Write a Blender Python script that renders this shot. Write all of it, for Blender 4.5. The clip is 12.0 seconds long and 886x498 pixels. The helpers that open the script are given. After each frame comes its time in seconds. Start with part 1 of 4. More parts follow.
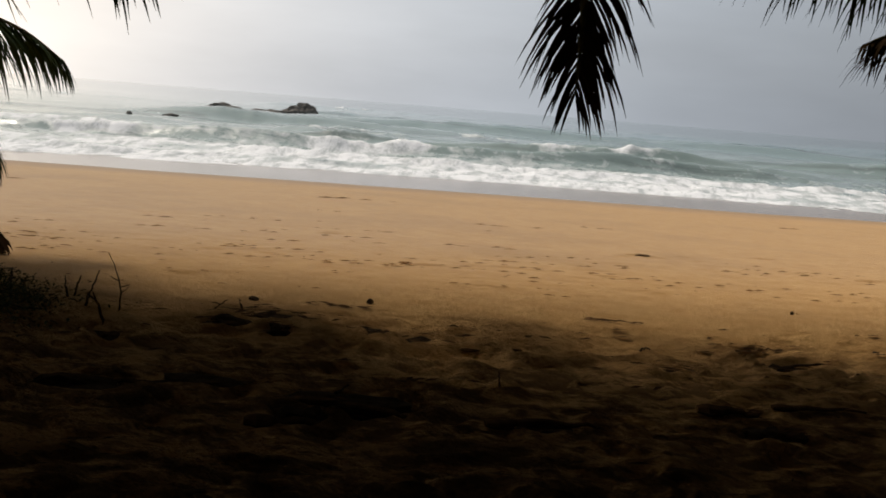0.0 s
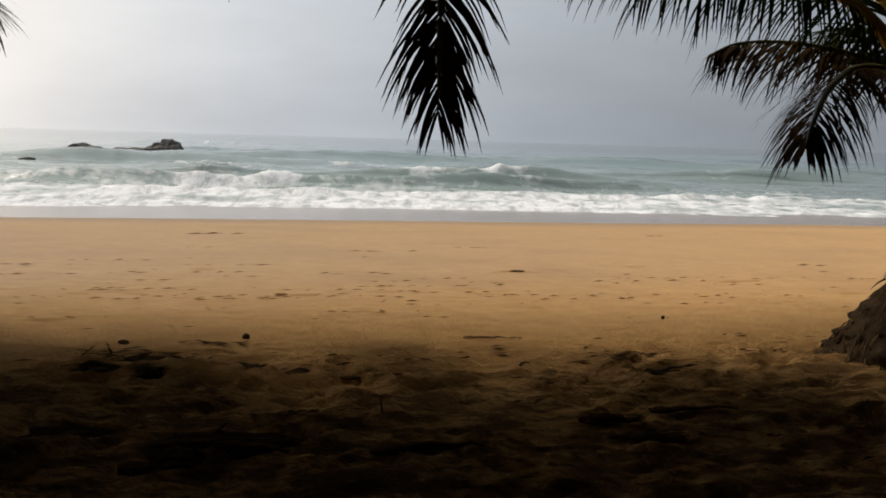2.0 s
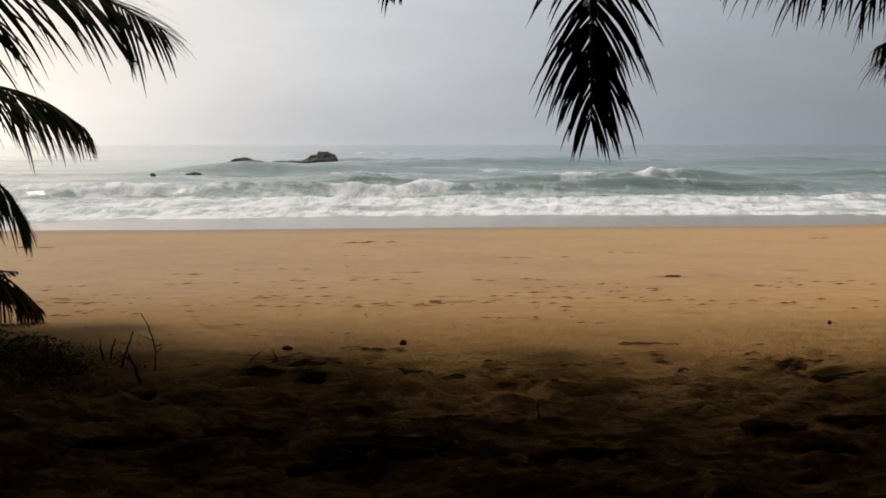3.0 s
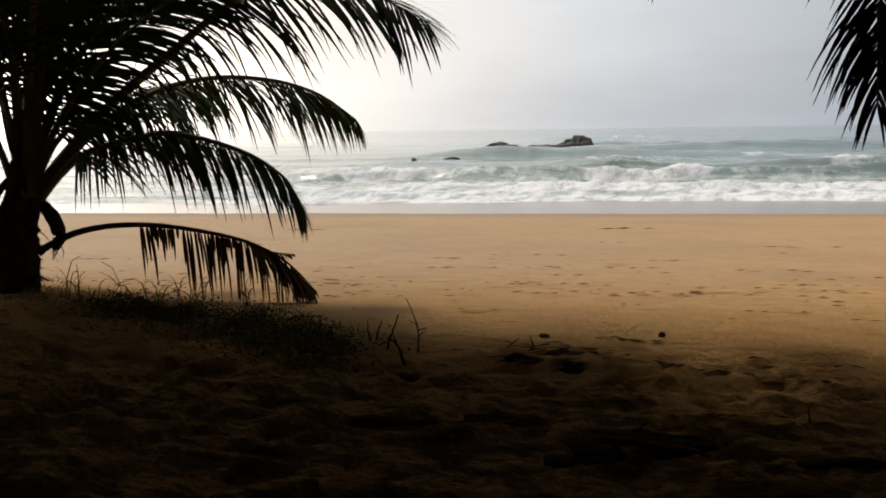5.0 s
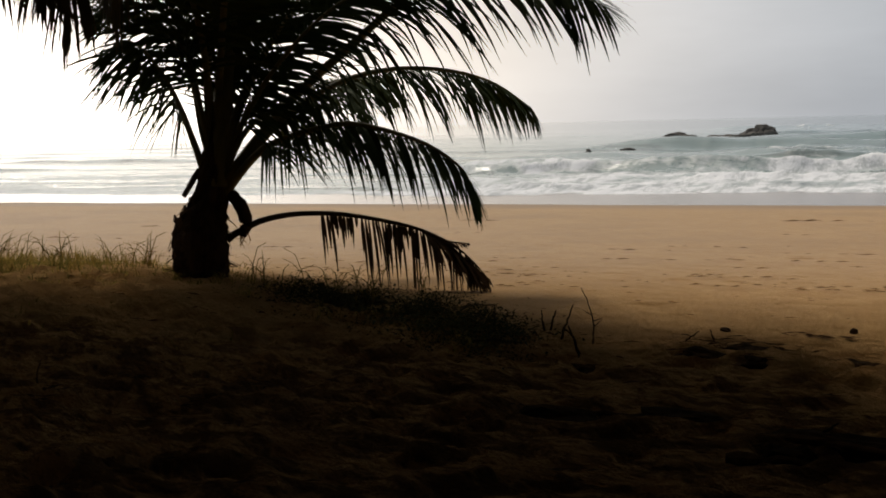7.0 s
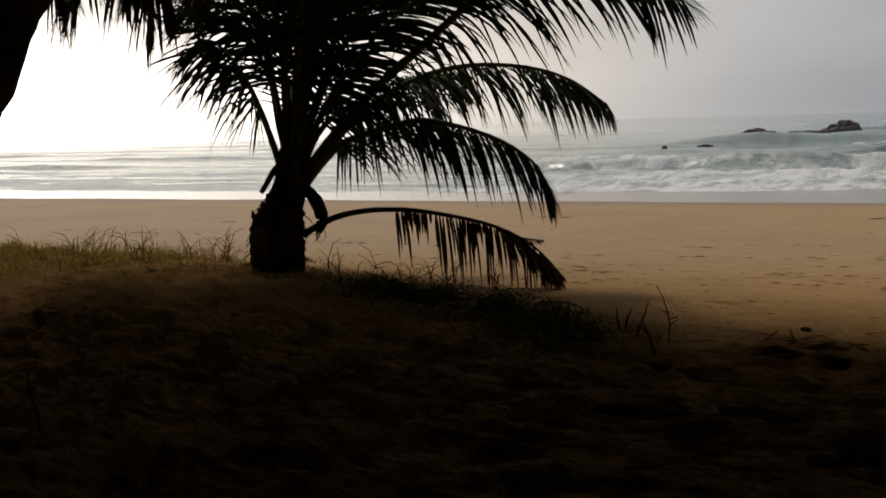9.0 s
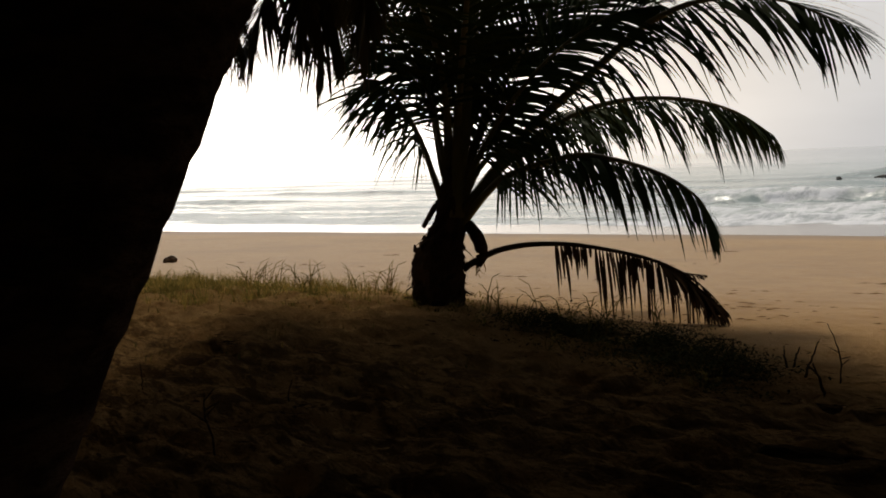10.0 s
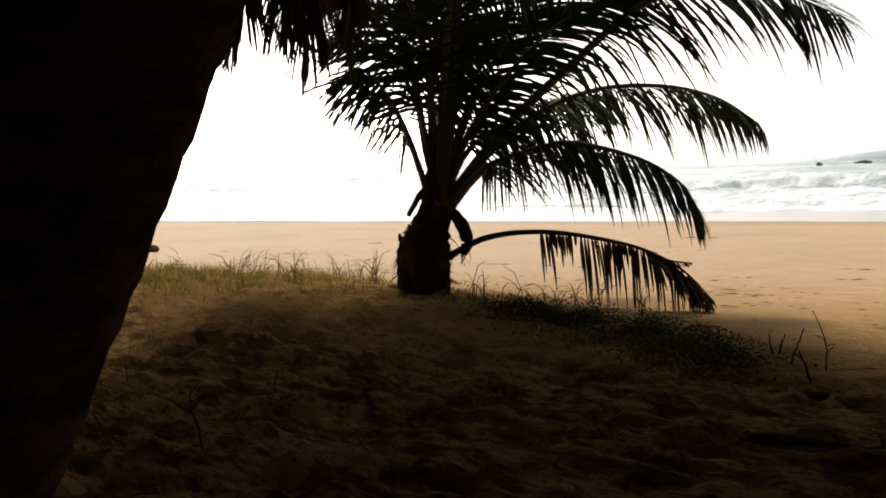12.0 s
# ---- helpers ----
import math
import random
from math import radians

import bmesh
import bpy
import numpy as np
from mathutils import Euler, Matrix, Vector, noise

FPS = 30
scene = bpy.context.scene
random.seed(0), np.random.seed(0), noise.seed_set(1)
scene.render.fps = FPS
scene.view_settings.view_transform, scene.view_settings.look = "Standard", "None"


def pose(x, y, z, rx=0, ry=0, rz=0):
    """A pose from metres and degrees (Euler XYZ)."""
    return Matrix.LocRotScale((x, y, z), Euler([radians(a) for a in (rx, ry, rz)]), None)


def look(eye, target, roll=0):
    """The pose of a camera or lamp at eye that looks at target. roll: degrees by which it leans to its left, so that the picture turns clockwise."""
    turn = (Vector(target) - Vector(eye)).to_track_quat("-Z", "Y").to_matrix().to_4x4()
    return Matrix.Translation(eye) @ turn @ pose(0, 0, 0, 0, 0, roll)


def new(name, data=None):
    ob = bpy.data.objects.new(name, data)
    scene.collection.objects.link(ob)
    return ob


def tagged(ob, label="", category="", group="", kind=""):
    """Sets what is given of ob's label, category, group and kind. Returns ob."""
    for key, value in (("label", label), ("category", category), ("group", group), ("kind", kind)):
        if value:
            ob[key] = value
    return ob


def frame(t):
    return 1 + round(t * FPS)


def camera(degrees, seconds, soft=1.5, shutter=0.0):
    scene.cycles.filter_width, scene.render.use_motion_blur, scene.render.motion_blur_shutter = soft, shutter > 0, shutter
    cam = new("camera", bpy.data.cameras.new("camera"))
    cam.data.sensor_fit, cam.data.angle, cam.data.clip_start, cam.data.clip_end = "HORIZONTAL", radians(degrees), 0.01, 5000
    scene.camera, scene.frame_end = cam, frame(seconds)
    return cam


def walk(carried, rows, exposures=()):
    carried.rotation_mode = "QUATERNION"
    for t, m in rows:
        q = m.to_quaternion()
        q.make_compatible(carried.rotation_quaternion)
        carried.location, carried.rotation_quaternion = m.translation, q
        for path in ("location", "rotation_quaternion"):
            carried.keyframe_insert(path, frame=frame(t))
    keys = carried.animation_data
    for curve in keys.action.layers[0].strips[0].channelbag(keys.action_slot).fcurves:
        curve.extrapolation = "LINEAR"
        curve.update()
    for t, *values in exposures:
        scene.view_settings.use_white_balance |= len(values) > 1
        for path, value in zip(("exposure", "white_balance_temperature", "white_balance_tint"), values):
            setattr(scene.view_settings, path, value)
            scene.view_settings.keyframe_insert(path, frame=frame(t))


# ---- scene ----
cam = camera(47.0, 12.0, soft=1.8)
PATH = [
    (0.0, 0.073, -0.068, 3.074, 82.04, -4.53, 6.72),
    (0.3, 0.065, -0.063, 3.075, 83.39, -2.68, 6.16),
    (0.5, 0.060, -0.059, 3.075, 83.62, -2.10, 5.50),
    (1.0, 0.063, -0.081, 3.084, 83.94, -1.24, 3.23),
    (1.3, 0.080, -0.055, 3.077, 84.26, -1.45, 0.24),
    (1.5, 0.092, -0.037, 3.072, 84.07, -0.62, -2.29),
    (1.7, 0.094, -0.036, 3.069, 83.71, -0.36, -2.69),
    (2.0, 0.097, -0.034, 3.064, 83.86, -1.64, -0.59),
    (2.2, 0.090, -0.044, 3.066, 83.95, -0.57, 1.43),
    (2.5, 0.081, -0.059, 3.070, 84.06, 0.37, 4.67),
    (2.7, 0.080, -0.062, 3.068, 83.94, 0.37, 5.31),
    (3.0, 0.079, -0.068, 3.065, 84.12, 0.05, 7.76),
    (3.5, 0.069, -0.067, 3.075, 83.86, 0.33, 13.59),
    (3.7, 0.064, -0.087, 3.065, 83.84, 0.28, 15.28),
    (5.3, 0.035, -0.056, 3.108, 83.09, 0.87, 22.66),
    (5.5, 0.054, -0.089, 3.094, 82.98, 0.93, 23.09),
    (6.0, 0.043, -0.048, 3.090, 84.26, 0.78, 26.06),
    (6.5, 0.001, -0.012, 3.077, 82.91, 1.08, 29.35),
    (7.0, 0.001, -0.022, 3.075, 83.02, 1.36, 31.65),
    (7.5, -0.008, -0.020, 3.054, 82.98, 1.35, 33.26),
    (9.3, 0.004, -0.040, 3.074, 83.28, 1.62, 37.35),
    (9.5, 0.021, -0.055, 3.076, 84.29, 1.59, 40.30),
    (9.7, 0.032, -0.062, 3.081, 83.65, 2.91, 41.87),
    (10.0, 0.049, -0.073, 3.088, 85.11, 2.19, 44.76),
    (10.5, 0.066, -0.087, 3.095, 84.70, 1.86, 48.50),
    (11.0, 0.047, -0.088, 3.102, 83.52, 1.97, 50.75),
    (11.3, 0.038, -0.088, 3.102, 83.46, 0.63, 49.98),
    (11.5, 0.033, -0.088, 3.103, 83.67, 0.43, 49.17),
    (11.7, 0.022, -0.080, 3.102, 84.58, 1.50, 46.82),
    (12.0, 0.006, -0.069, 3.101, 84.35, 2.41, 43.74),
]
EXPOSURES = [(t, stops, kelvin, 10) for t, stops, kelvin in (
    (0.0, -0.24, 6500), (0.5, -0.28, 6500), (1.0, -0.36, 6500), (1.5, -0.33, 6500), (2.5, -0.12, 6500), (3.0, -0.36, 6500), (3.7, -0.33, 6500), (5.5, -0.18, 6500), (6.5, -0.36, 6500),
    (7.7, -0.75, 6500), (9.5, -1.0, 6500), (10.0, -0.62, 6470), (10.5, 0.14, 6420), (11.0, 0.26, 6420), (11.5, 0.52, 6420), (12.0, 0.40, 6420))]
walk(cam, [(t, pose(*p)) for t, *p in PATH], EXPOSURES)

# ---- light: hazy sun low over the sea, bright overcast sky ----
SUN_AZ, SUN_EL = 58.0, 58.0          # degrees left of +y, degrees up
sun_dir = Vector((-math.sin(radians(SUN_AZ)) * math.cos(radians(SUN_EL)), math.cos(radians(SUN_AZ)) * math.cos(radians(SUN_EL)), math.sin(radians(SUN_EL))))
sun = new("sun", bpy.data.lights.new("sun", "SUN"))
sun.data.energy, sun.data.angle, sun.data.color = 3.6, radians(10), (1.0, 0.92, 0.79)
sun.matrix_world = look((0, 0, 60), Vector((0, 0, 60)) - sun_dir)

world = bpy.data.worlds.new("world")
scene.world = world
world.use_nodes = True
wn, wl = world.node_tree.nodes, world.node_tree.links
wn.clear()


def wnode(kind, **values):
    n = wn.new(kind)
    for key, value in values.items():
        n.inputs[key].default_value = value
    return n


def wmath(op, a, b=0.0, clamp=False):
    n = wn.new("ShaderNodeMath")
    n.operation, n.use_clamp = op, clamp
    for k, v in enumerate((a, b)):
        if isinstance(v, (int, float)):
            n.inputs[k].default_value = v
        else:
            wl.new(v, n.inputs[k])
    return n.outputs[0]


sky = wn.new("ShaderNodeTexSky")
sky.sky_type, sky.sun_disc = "NISHITA", False
sky.sun_elevation, sky.sun_rotation = radians(SUN_EL), radians(-SUN_AZ)
sky.air_density, sky.dust_density, sky.ozone_density = 1.0, 8.0, 1.0
coord = wn.new("ShaderNodeTexCoord")
ray = coord.outputs["Generated"]
dot = wn.new("ShaderNodeVectorMath")
dot.operation = "DOT_PRODUCT"
dot.inputs[1].default_value = (-math.sin(radians(63)) * 0.992, math.cos(radians(63)) * 0.992, 0.125)
wl.new(ray, dot.inputs[0])
near_sun = wmath("MAXIMUM", dot.outputs["Value"], 0.0)
broad = wmath("POWER", near_sun, 1.6)
squash = wn.new("ShaderNodeVectorMath")
squash.operation = "MULTIPLY"
squash.inputs[1].default_value = (1.0, 1.0, 4.5)
wl.new(ray, squash.inputs[0])
unit = wn.new("ShaderNodeVectorMath")
unit.operation = "NORMALIZE"
wl.new(squash.outputs[0], unit.inputs[0])
low = wn.new("ShaderNodeVectorMath")
low.operation = "DOT_PRODUCT"
low.inputs[1].default_value = (-math.sin(radians(63)) * 0.99, math.cos(radians(63)) * 0.995, 0.10)
wl.new(unit.outputs[0], low.inputs[0])
tight = wmath("POWER", wmath("MAXIMUM", low.outputs["Value"], 0.0), 16.0)
stretch = wn.new("ShaderNodeMapping")
stretch.inputs["Scale"].default_value = (1.0, 1.0, 4.0)
wl.new(ray, stretch.inputs[0])
cloud = wnode("ShaderNodeTexNoise", Scale=2.3, Detail=5.0, Roughness=0.55)
wl.new(stretch.outputs[0], cloud.inputs["Vector"])
# overcast veil: grey-blue, brighter towards the sun, with soft clouds
veil = wmath("ADD", wmath("ADD", wmath("MULTIPLY", broad, 0.90), wmath("MULTIPLY", tight, 5.0)), 0.305)
veil = wmath("MULTIPLY", veil, wmath("ADD", 0.72, wmath("MULTIPLY", cloud.outputs["Fac"], 0.56)))
warm = wn.new("ShaderNodeMix")
warm.data_type = "RGBA"
warm.inputs["A"].default_value, warm.inputs["B"].default_value = (0.905, 0.99, 1.10, 1), (1.10, 1.0, 0.89, 1)
wl.new(wmath("MULTIPLY", wmath("POWER", near_sun, 4.0), 2.0, True), warm.inputs["Factor"])
tint = wn.new("ShaderNodeVectorMath")
tint.operation = "SCALE"
wl.new(warm.outputs["Result"], tint.inputs[0])
wl.new(veil, tint.inputs["Scale"])
thin = wn.new("ShaderNodeVectorMath")
thin.operation = "SCALE"
thin.inputs["Scale"].default_value = 0.03
wl.new(sky.outputs[0], thin.inputs[0])
both = wn.new("ShaderNodeVectorMath")
both.operation = "ADD"
wl.new(tint.outputs[0], both.inputs[0])
wl.new(thin.outputs[0], both.inputs[1])
back = wnode("ShaderNodeBackground", Strength=1.0)
wl.new(both.outputs[0], back.inputs["Color"])
out = wn.new("ShaderNodeOutputWorld")
wl.new(back.outputs[0], out.inputs[0])


# ---- materials ----
class Nodes:
    """A node material with a Principled shader, and short ways to wire it."""

    def __init__(self, name):
        self.m = bpy.data.materials.new(name)
        self.m.use_nodes = True
        self.t = self.m.node_tree
        self.b = self.t.nodes["Principled BSDF"]

    def put(self, socket, v):
        if isinstance(v, bpy.types.NodeSocket):
            self.t.links.new(v, socket)
        else:
            socket.default_value = v

    def math(self, op, a, b=0.0, clamp=False):
        n = self.t.nodes.new("ShaderNodeMath")
        n.operation, n.use_clamp = op, clamp
        self.put(n.inputs[0], a), self.put(n.inputs[1], b)
        return n.outputs[0]

    def place(self, scale=(1, 1, 1), turn=0.0, world_space=True):
        g = self.t.nodes.new("ShaderNodeNewGeometry") if world_space else self.t.nodes.new("ShaderNodeTexCoord")
        n = self.t.nodes.new("ShaderNodeMapping")
        n.inputs["Scale"].default_value, n.inputs["Rotation"].default_value = scale, (0, 0, turn)
        self.t.links.new(g.outputs["Position"] if world_space else g.outputs["Object"], n.inputs[0])
        return n.outputs[0]

    def noise(self, at, scale, detail=4.0, rough=0.55, warp=0.0):
        n = self.t.nodes.new("ShaderNodeTexNoise")
        n.inputs["Scale"].default_value, n.inputs["Detail"].default_value, n.inputs["Roughness"].default_value = scale, detail, rough
        n.inputs["Distortion"].default_value = warp
        self.t.links.new(at, n.inputs["Vector"])
        return n.outputs["Fac"]

    def span(self, v, a, b, c=0.0, d=1.0):
        n = self.t.nodes.new("ShaderNodeMapRange")
        n.interpolation_type = "SMOOTHSTEP"
        self.put(n.inputs[0], v)
        for k, x in enumerate((a, b, c, d)):
            self.put(n.inputs[k + 1], x)
        return n.outputs[0]

    def mix(self, f, a, b):
        n = self.t.nodes.new("ShaderNodeMix")
        n.data_type = "RGBA"
        self.put(n.inputs["Factor"], f)
        for key, v in (("A", a), ("B", b)):
            self.put(n.inputs[key], v if isinstance(v, bpy.types.NodeSocket) else (*v, 1))
        return n.outputs["Result"]

    def bump(self, h, strength=0.5, distance=0.01, under=None):
        n = self.t.nodes.new("ShaderNodeBump")
        n.inputs["Strength"].default_value, n.inputs["Distance"].default_value = strength, distance
        self.t.links.new(h, n.inputs["Height"])
        if under:
            self.t.links.new(under, n.inputs["Normal"])
        return n.outputs[0]

    def attribute(self, name):
        n = self.t.nodes.new("ShaderNodeAttribute")
        n.attribute_name = name
        return n.outputs["Fac"]

    def set(self, **v):
        for key, x in v.items():
            self.put(self.b.inputs[key.replace("_", " ")], x if isinstance(x, (bpy.types.NodeSocket, float, int)) or len(x) != 3 else (*x, 1))
        return self.m


SHORE = math.atan(0.22)              # the shoreline's turn from the x axis


def sand_material():
    n = Nodes("sand")
    p = n.place()
    along = n.place(turn=-SHORE)
    s = n.t.nodes.new("ShaderNodeSeparateXYZ")
    n.t.links.new(along, s.inputs[0])
    seaward = n.math("ADD", s.outputs["Y"], n.math("MULTIPLY", n.noise(along, 0.12, 3), 1.6))
    grain, patch, big = n.noise(p, 260, 3, 0.7), n.noise(p, 3.2, 5, 0.6), n.noise(p, 0.35, 4)
    c = n.mix(n.span(patch, 0.3, 0.72), (0.485, 0.277, 0.105), (0.54, 0.324, 0.130))
    c = n.mix(n.math("MULTIPLY", n.span(big, 0.45, 0.7), 0.45), c, (0.39, 0.228, 0.094))
    c = n.mix(n.math("MULTIPLY", n.span(grain, 0.55, 0.75), 0.35), c, (0.20, 0.13, 0.07))
    # leaf litter patches that also paint the trees' shade into the sand colour
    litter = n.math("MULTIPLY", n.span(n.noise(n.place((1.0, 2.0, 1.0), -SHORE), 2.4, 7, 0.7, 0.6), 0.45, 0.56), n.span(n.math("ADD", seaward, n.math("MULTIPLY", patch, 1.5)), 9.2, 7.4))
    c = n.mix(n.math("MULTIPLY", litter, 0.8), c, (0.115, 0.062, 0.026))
    # finer dark crumbs, again with shade painted into the sand under the trees
    shade_crumbs = n.math("MULTIPLY", n.span(n.noise(n.place((1.0, 2.6, 1.0), -SHORE - 0.25), 8.0, 6, 0.7, 0.4), 0.52, 0.58), n.span(n.math("ADD", seaward, n.math("MULTIPLY", patch, 1.5)), 9.0, 7.2))
    c = n.mix(n.math("MULTIPLY", shade_crumbs, 0.65), c, (0.12, 0.070, 0.034))
    wet = n.span(seaward, 34.2, 34.9)
    damp = n.span(seaward, 30.5, 34.4)
    c = n.mix(n.math("MULTIPLY", damp, 0.55), c, (0.24, 0.155, 0.085))
    c = n.mix(wet, c, (0.27, 0.20, 0.145))
    fine = n.bump(n.noise(p, 24, 7, 0.75), 0.9, 0.055)
    fine = n.bump(n.noise(n.place((1, 2.2, 1), -SHORE), 7.0, 6, 0.66), 0.9, 0.10, fine)
    flat = n.t.nodes.new("ShaderNodeMix")
    flat.data_type = "VECTOR"
    g = n.t.nodes.new("ShaderNodeNewGeometry")
    n.put(flat.inputs["Factor"], n.math("ADD", n.span(seaward, 8.0, 13.0, 0.0, 0.72), n.span(seaward, 29.0, 34.0, 0.0, 0.28)))
    n.put(flat.inputs[4], fine), n.put(flat.inputs[5], g.outputs["Normal"])
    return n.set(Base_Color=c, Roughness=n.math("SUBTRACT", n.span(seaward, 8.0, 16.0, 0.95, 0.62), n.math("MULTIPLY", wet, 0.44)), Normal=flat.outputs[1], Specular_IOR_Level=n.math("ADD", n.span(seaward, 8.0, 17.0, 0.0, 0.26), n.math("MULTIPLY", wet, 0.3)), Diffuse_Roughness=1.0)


def sea_material():
    n = Nodes("sea")
    along = n.place(turn=-SHORE)
    s = n.t.nodes.new("ShaderNodeSeparateXYZ")
    n.t.links.new(along, s.inputs[0])
    foam = n.attribute("foam")
    lace = n.noise(n.place((0.75, 0.8, 1.0), -SHORE), 1.1, 8, 0.70, 0.7)
    rows = n.noise(n.place((0.12, 0.62, 1.0), -SHORE), 1.0, 7, 0.68, 1.2)
    streak = n.noise(n.place((1.1, 0.42, 1.0), -SHORE), 1.0, 8, 0.72, 0.5)
    web = n.math("ADD", n.math("MULTIPLY", lace, 0.30), n.math("ADD", n.math("MULTIPLY", rows, 0.35), n.math("MULTIPLY", streak, 0.35)))
    white = n.span(n.math("ADD", web, n.math("MULTIPLY", foam, 0.42)), 0.63, 0.85)
    deep = n.span(s.outputs["Y"], 55.0, 220.0)
    water = n.mix(deep, (0.185, 0.232, 0.218), (0.070, 0.138, 0.152))
    water = n.mix(n.math("MULTIPLY", n.span(rows, 0.42, 0.62), 0.35), water, (0.17, 0.23, 0.21))
    # paler on the sun side: glare off the water put into its colour
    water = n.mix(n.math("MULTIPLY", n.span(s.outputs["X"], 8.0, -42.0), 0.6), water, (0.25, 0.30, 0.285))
    # dark streaks: silty water, with the shade of wave faces painted in
    silt_shade = n.noise(n.place((0.035, 0.40, 1.0), -SHORE), 1.0, 7, 0.66, 0.8)
    water = n.mix(n.math("MULTIPLY", n.span(silt_shade, 0.50, 0.64), 0.75), water, (0.085, 0.105, 0.098))
    thick = n.mix(n.span(n.noise(n.place((1.25, 0.40, 1.0), -SHORE), 1.0, 8, 0.75, 0.4), 0.38, 0.56), (0.36, 0.38, 0.385), (0.67, 0.675, 0.685))
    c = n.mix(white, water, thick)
    calm = n.span(s.outputs["Y"], 60.0, 320.0, 1.0, 0.03)
    ripple = n.noise(n.place((0.3, 0.8, 1.0), -SHORE), 1.3, 6, 0.6)
    b = n.bump(ripple, 0.24, 0.16)
    n.put(b.node.inputs["Strength"], n.math("MULTIPLY", calm, 0.24))
    b = n.bump(lace, 0.5, 0.22, b)
    n.put(b.node.inputs["Strength"], n.math("MULTIPLY", white, 0.6))
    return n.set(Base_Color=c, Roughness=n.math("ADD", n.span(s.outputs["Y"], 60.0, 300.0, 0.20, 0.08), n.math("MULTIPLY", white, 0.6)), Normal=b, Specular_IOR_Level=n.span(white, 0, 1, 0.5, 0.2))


def plain_material(name, c1, c2, scale=8.0, rough=0.8, relief=0.01, fine=40.0, stretch=(1, 1, 1), spread=(0.35, 0.65)):
    n = Nodes(name)
    p = n.place(stretch, world_space=False)
    a, d = n.noise(p, scale, 5, 0.6), n.noise(p, fine, 4, 0.65)
    c = n.mix(n.span(a, *spread), c1, c2)
    dark = tuple(x * 0.55 for x in c1)
    c = n.mix(n.math("MULTIPLY", n.span(d, 0.5, 0.75), 0.5), c, dark)
    return n.set(Base_Color=c, Roughness=rough, Normal=n.bump(d, 0.6, relief, n.bump(a, 0.5, relief * 3)), Specular_IOR_Level=0.0 if rough > 0.78 else 0.15, Diffuse_Roughness=0.8)


def leaf_material(name, c1, c2, glow=0.14, rough=0.5):
    n = Nodes(name)
    g = n.t.nodes.new("ShaderNodeNewGeometry")
    p = n.place(world_space=False)
    c = n.mix(g.outputs["Random Per Island"], c1, c2)
    c = n.mix(n.math("MULTIPLY", n.span(n.noise(p, 3.5, 4), 0.5, 0.75), 0.5), c, tuple(0.5 * (a + b) * f for a, b, f in zip(c1, c2, (1.5, 1.15, 0.8))))
    n.set(Base_Color=c, Roughness=rough, Specular_IOR_Level=0.04 if rough < 0.65 else 0.0)
    t = n.t.nodes.new("ShaderNodeBsdfTranslucent")
    n.put(t.inputs["Color"], c)
    mixer = n.t.nodes.new("ShaderNodeMixShader")
    mixer.inputs[0].default_value = glow
    o = n.t.nodes["Material Output"]
    n.t.links.new(n.b.outputs[0], mixer.inputs[1])
    n.t.links.new(t.outputs[0], mixer.inputs[2])
    n.t.links.new(mixer.outputs[0], o.inputs["Surface"])
    return n.m


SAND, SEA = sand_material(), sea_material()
LEAF = leaf_material("palm_leaf", (0.020, 0.036, 0.009), (0.038, 0.054, 0.014), 0.05, 0.6)
LEAF_OLD = leaf_material("palm_leaf_old", (0.055, 0.045, 0.016), (0.09, 0.065, 0.026), 0.22)
LEAF_DEAD = leaf_material("palm_leaf_dead", (0.030, 0.020, 0.011), (0.055, 0.034, 0.018), 0.03, 0.8)
RACHIS = plain_material("palm_rachis", (0.085, 0.080, 0.025), (0.14, 0.115, 0.035), 6, 0.55, 0.004, 60, (1, 1, 0.2))
PETIOLE = plain_material("palm_petiole_yellow", (0.70, 0.46, 0.08), (0.54, 0.35, 0.065), 5, 0.5, 0.004, 50)
DRY = plain_material("palm_dry_stalk", (0.30, 0.15, 0.05), (0.19, 0.095, 0.035), 8, 0.8, 0.004, 60, (1, 1, 0.25))
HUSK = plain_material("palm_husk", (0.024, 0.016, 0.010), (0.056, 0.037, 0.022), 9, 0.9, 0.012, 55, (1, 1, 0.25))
BARK = plain_material("palm_bark", (0.052, 0.032, 0.021), (0.15, 0.092, 0.058), 7, 0.9, 0.012, 45, (1, 1, 2.5))
ROCK = plain_material("rock", (0.105, 0.092, 0.080), (0.21, 0.19, 0.165), 0.5, 0.75, 0.12, 2.5)
LITTER = plain_material("leaf_litter", (0.034, 0.018, 0.009), (0.080, 0.042, 0.018), 14, 1.0, 0.004, 60)
WOOD = plain_material("dead_wood", (0.045, 0.032, 0.022), (0.10, 0.072, 0.048), 12, 0.9, 0.004, 90)
NUT = plain_material("nut_husk", (0.030, 0.020, 0.014), (0.065, 0.042, 0.026), 20, 0.85, 0.004, 90)
CREEPER = leaf_material("creeper_leaf", (0.018, 0.018, 0.008), (0.036, 0.034, 0.014), 0.05, 0.75)
WRACK = leaf_material("wrack", (0.060, 0.026, 0.008), (0.13, 0.064, 0.024), 0.04, 0.9)
WEED = leaf_material("grass_blade", (0.075, 0.075, 0.018), (0.27, 0.18, 0.050), 0.32, 0.7)
BACKDROP = plain_material("backdrop_foliage", (0.012, 0.018, 0.007), (0.035, 0.045, 0.018), 1.2, 0.9, 0.15, 6)


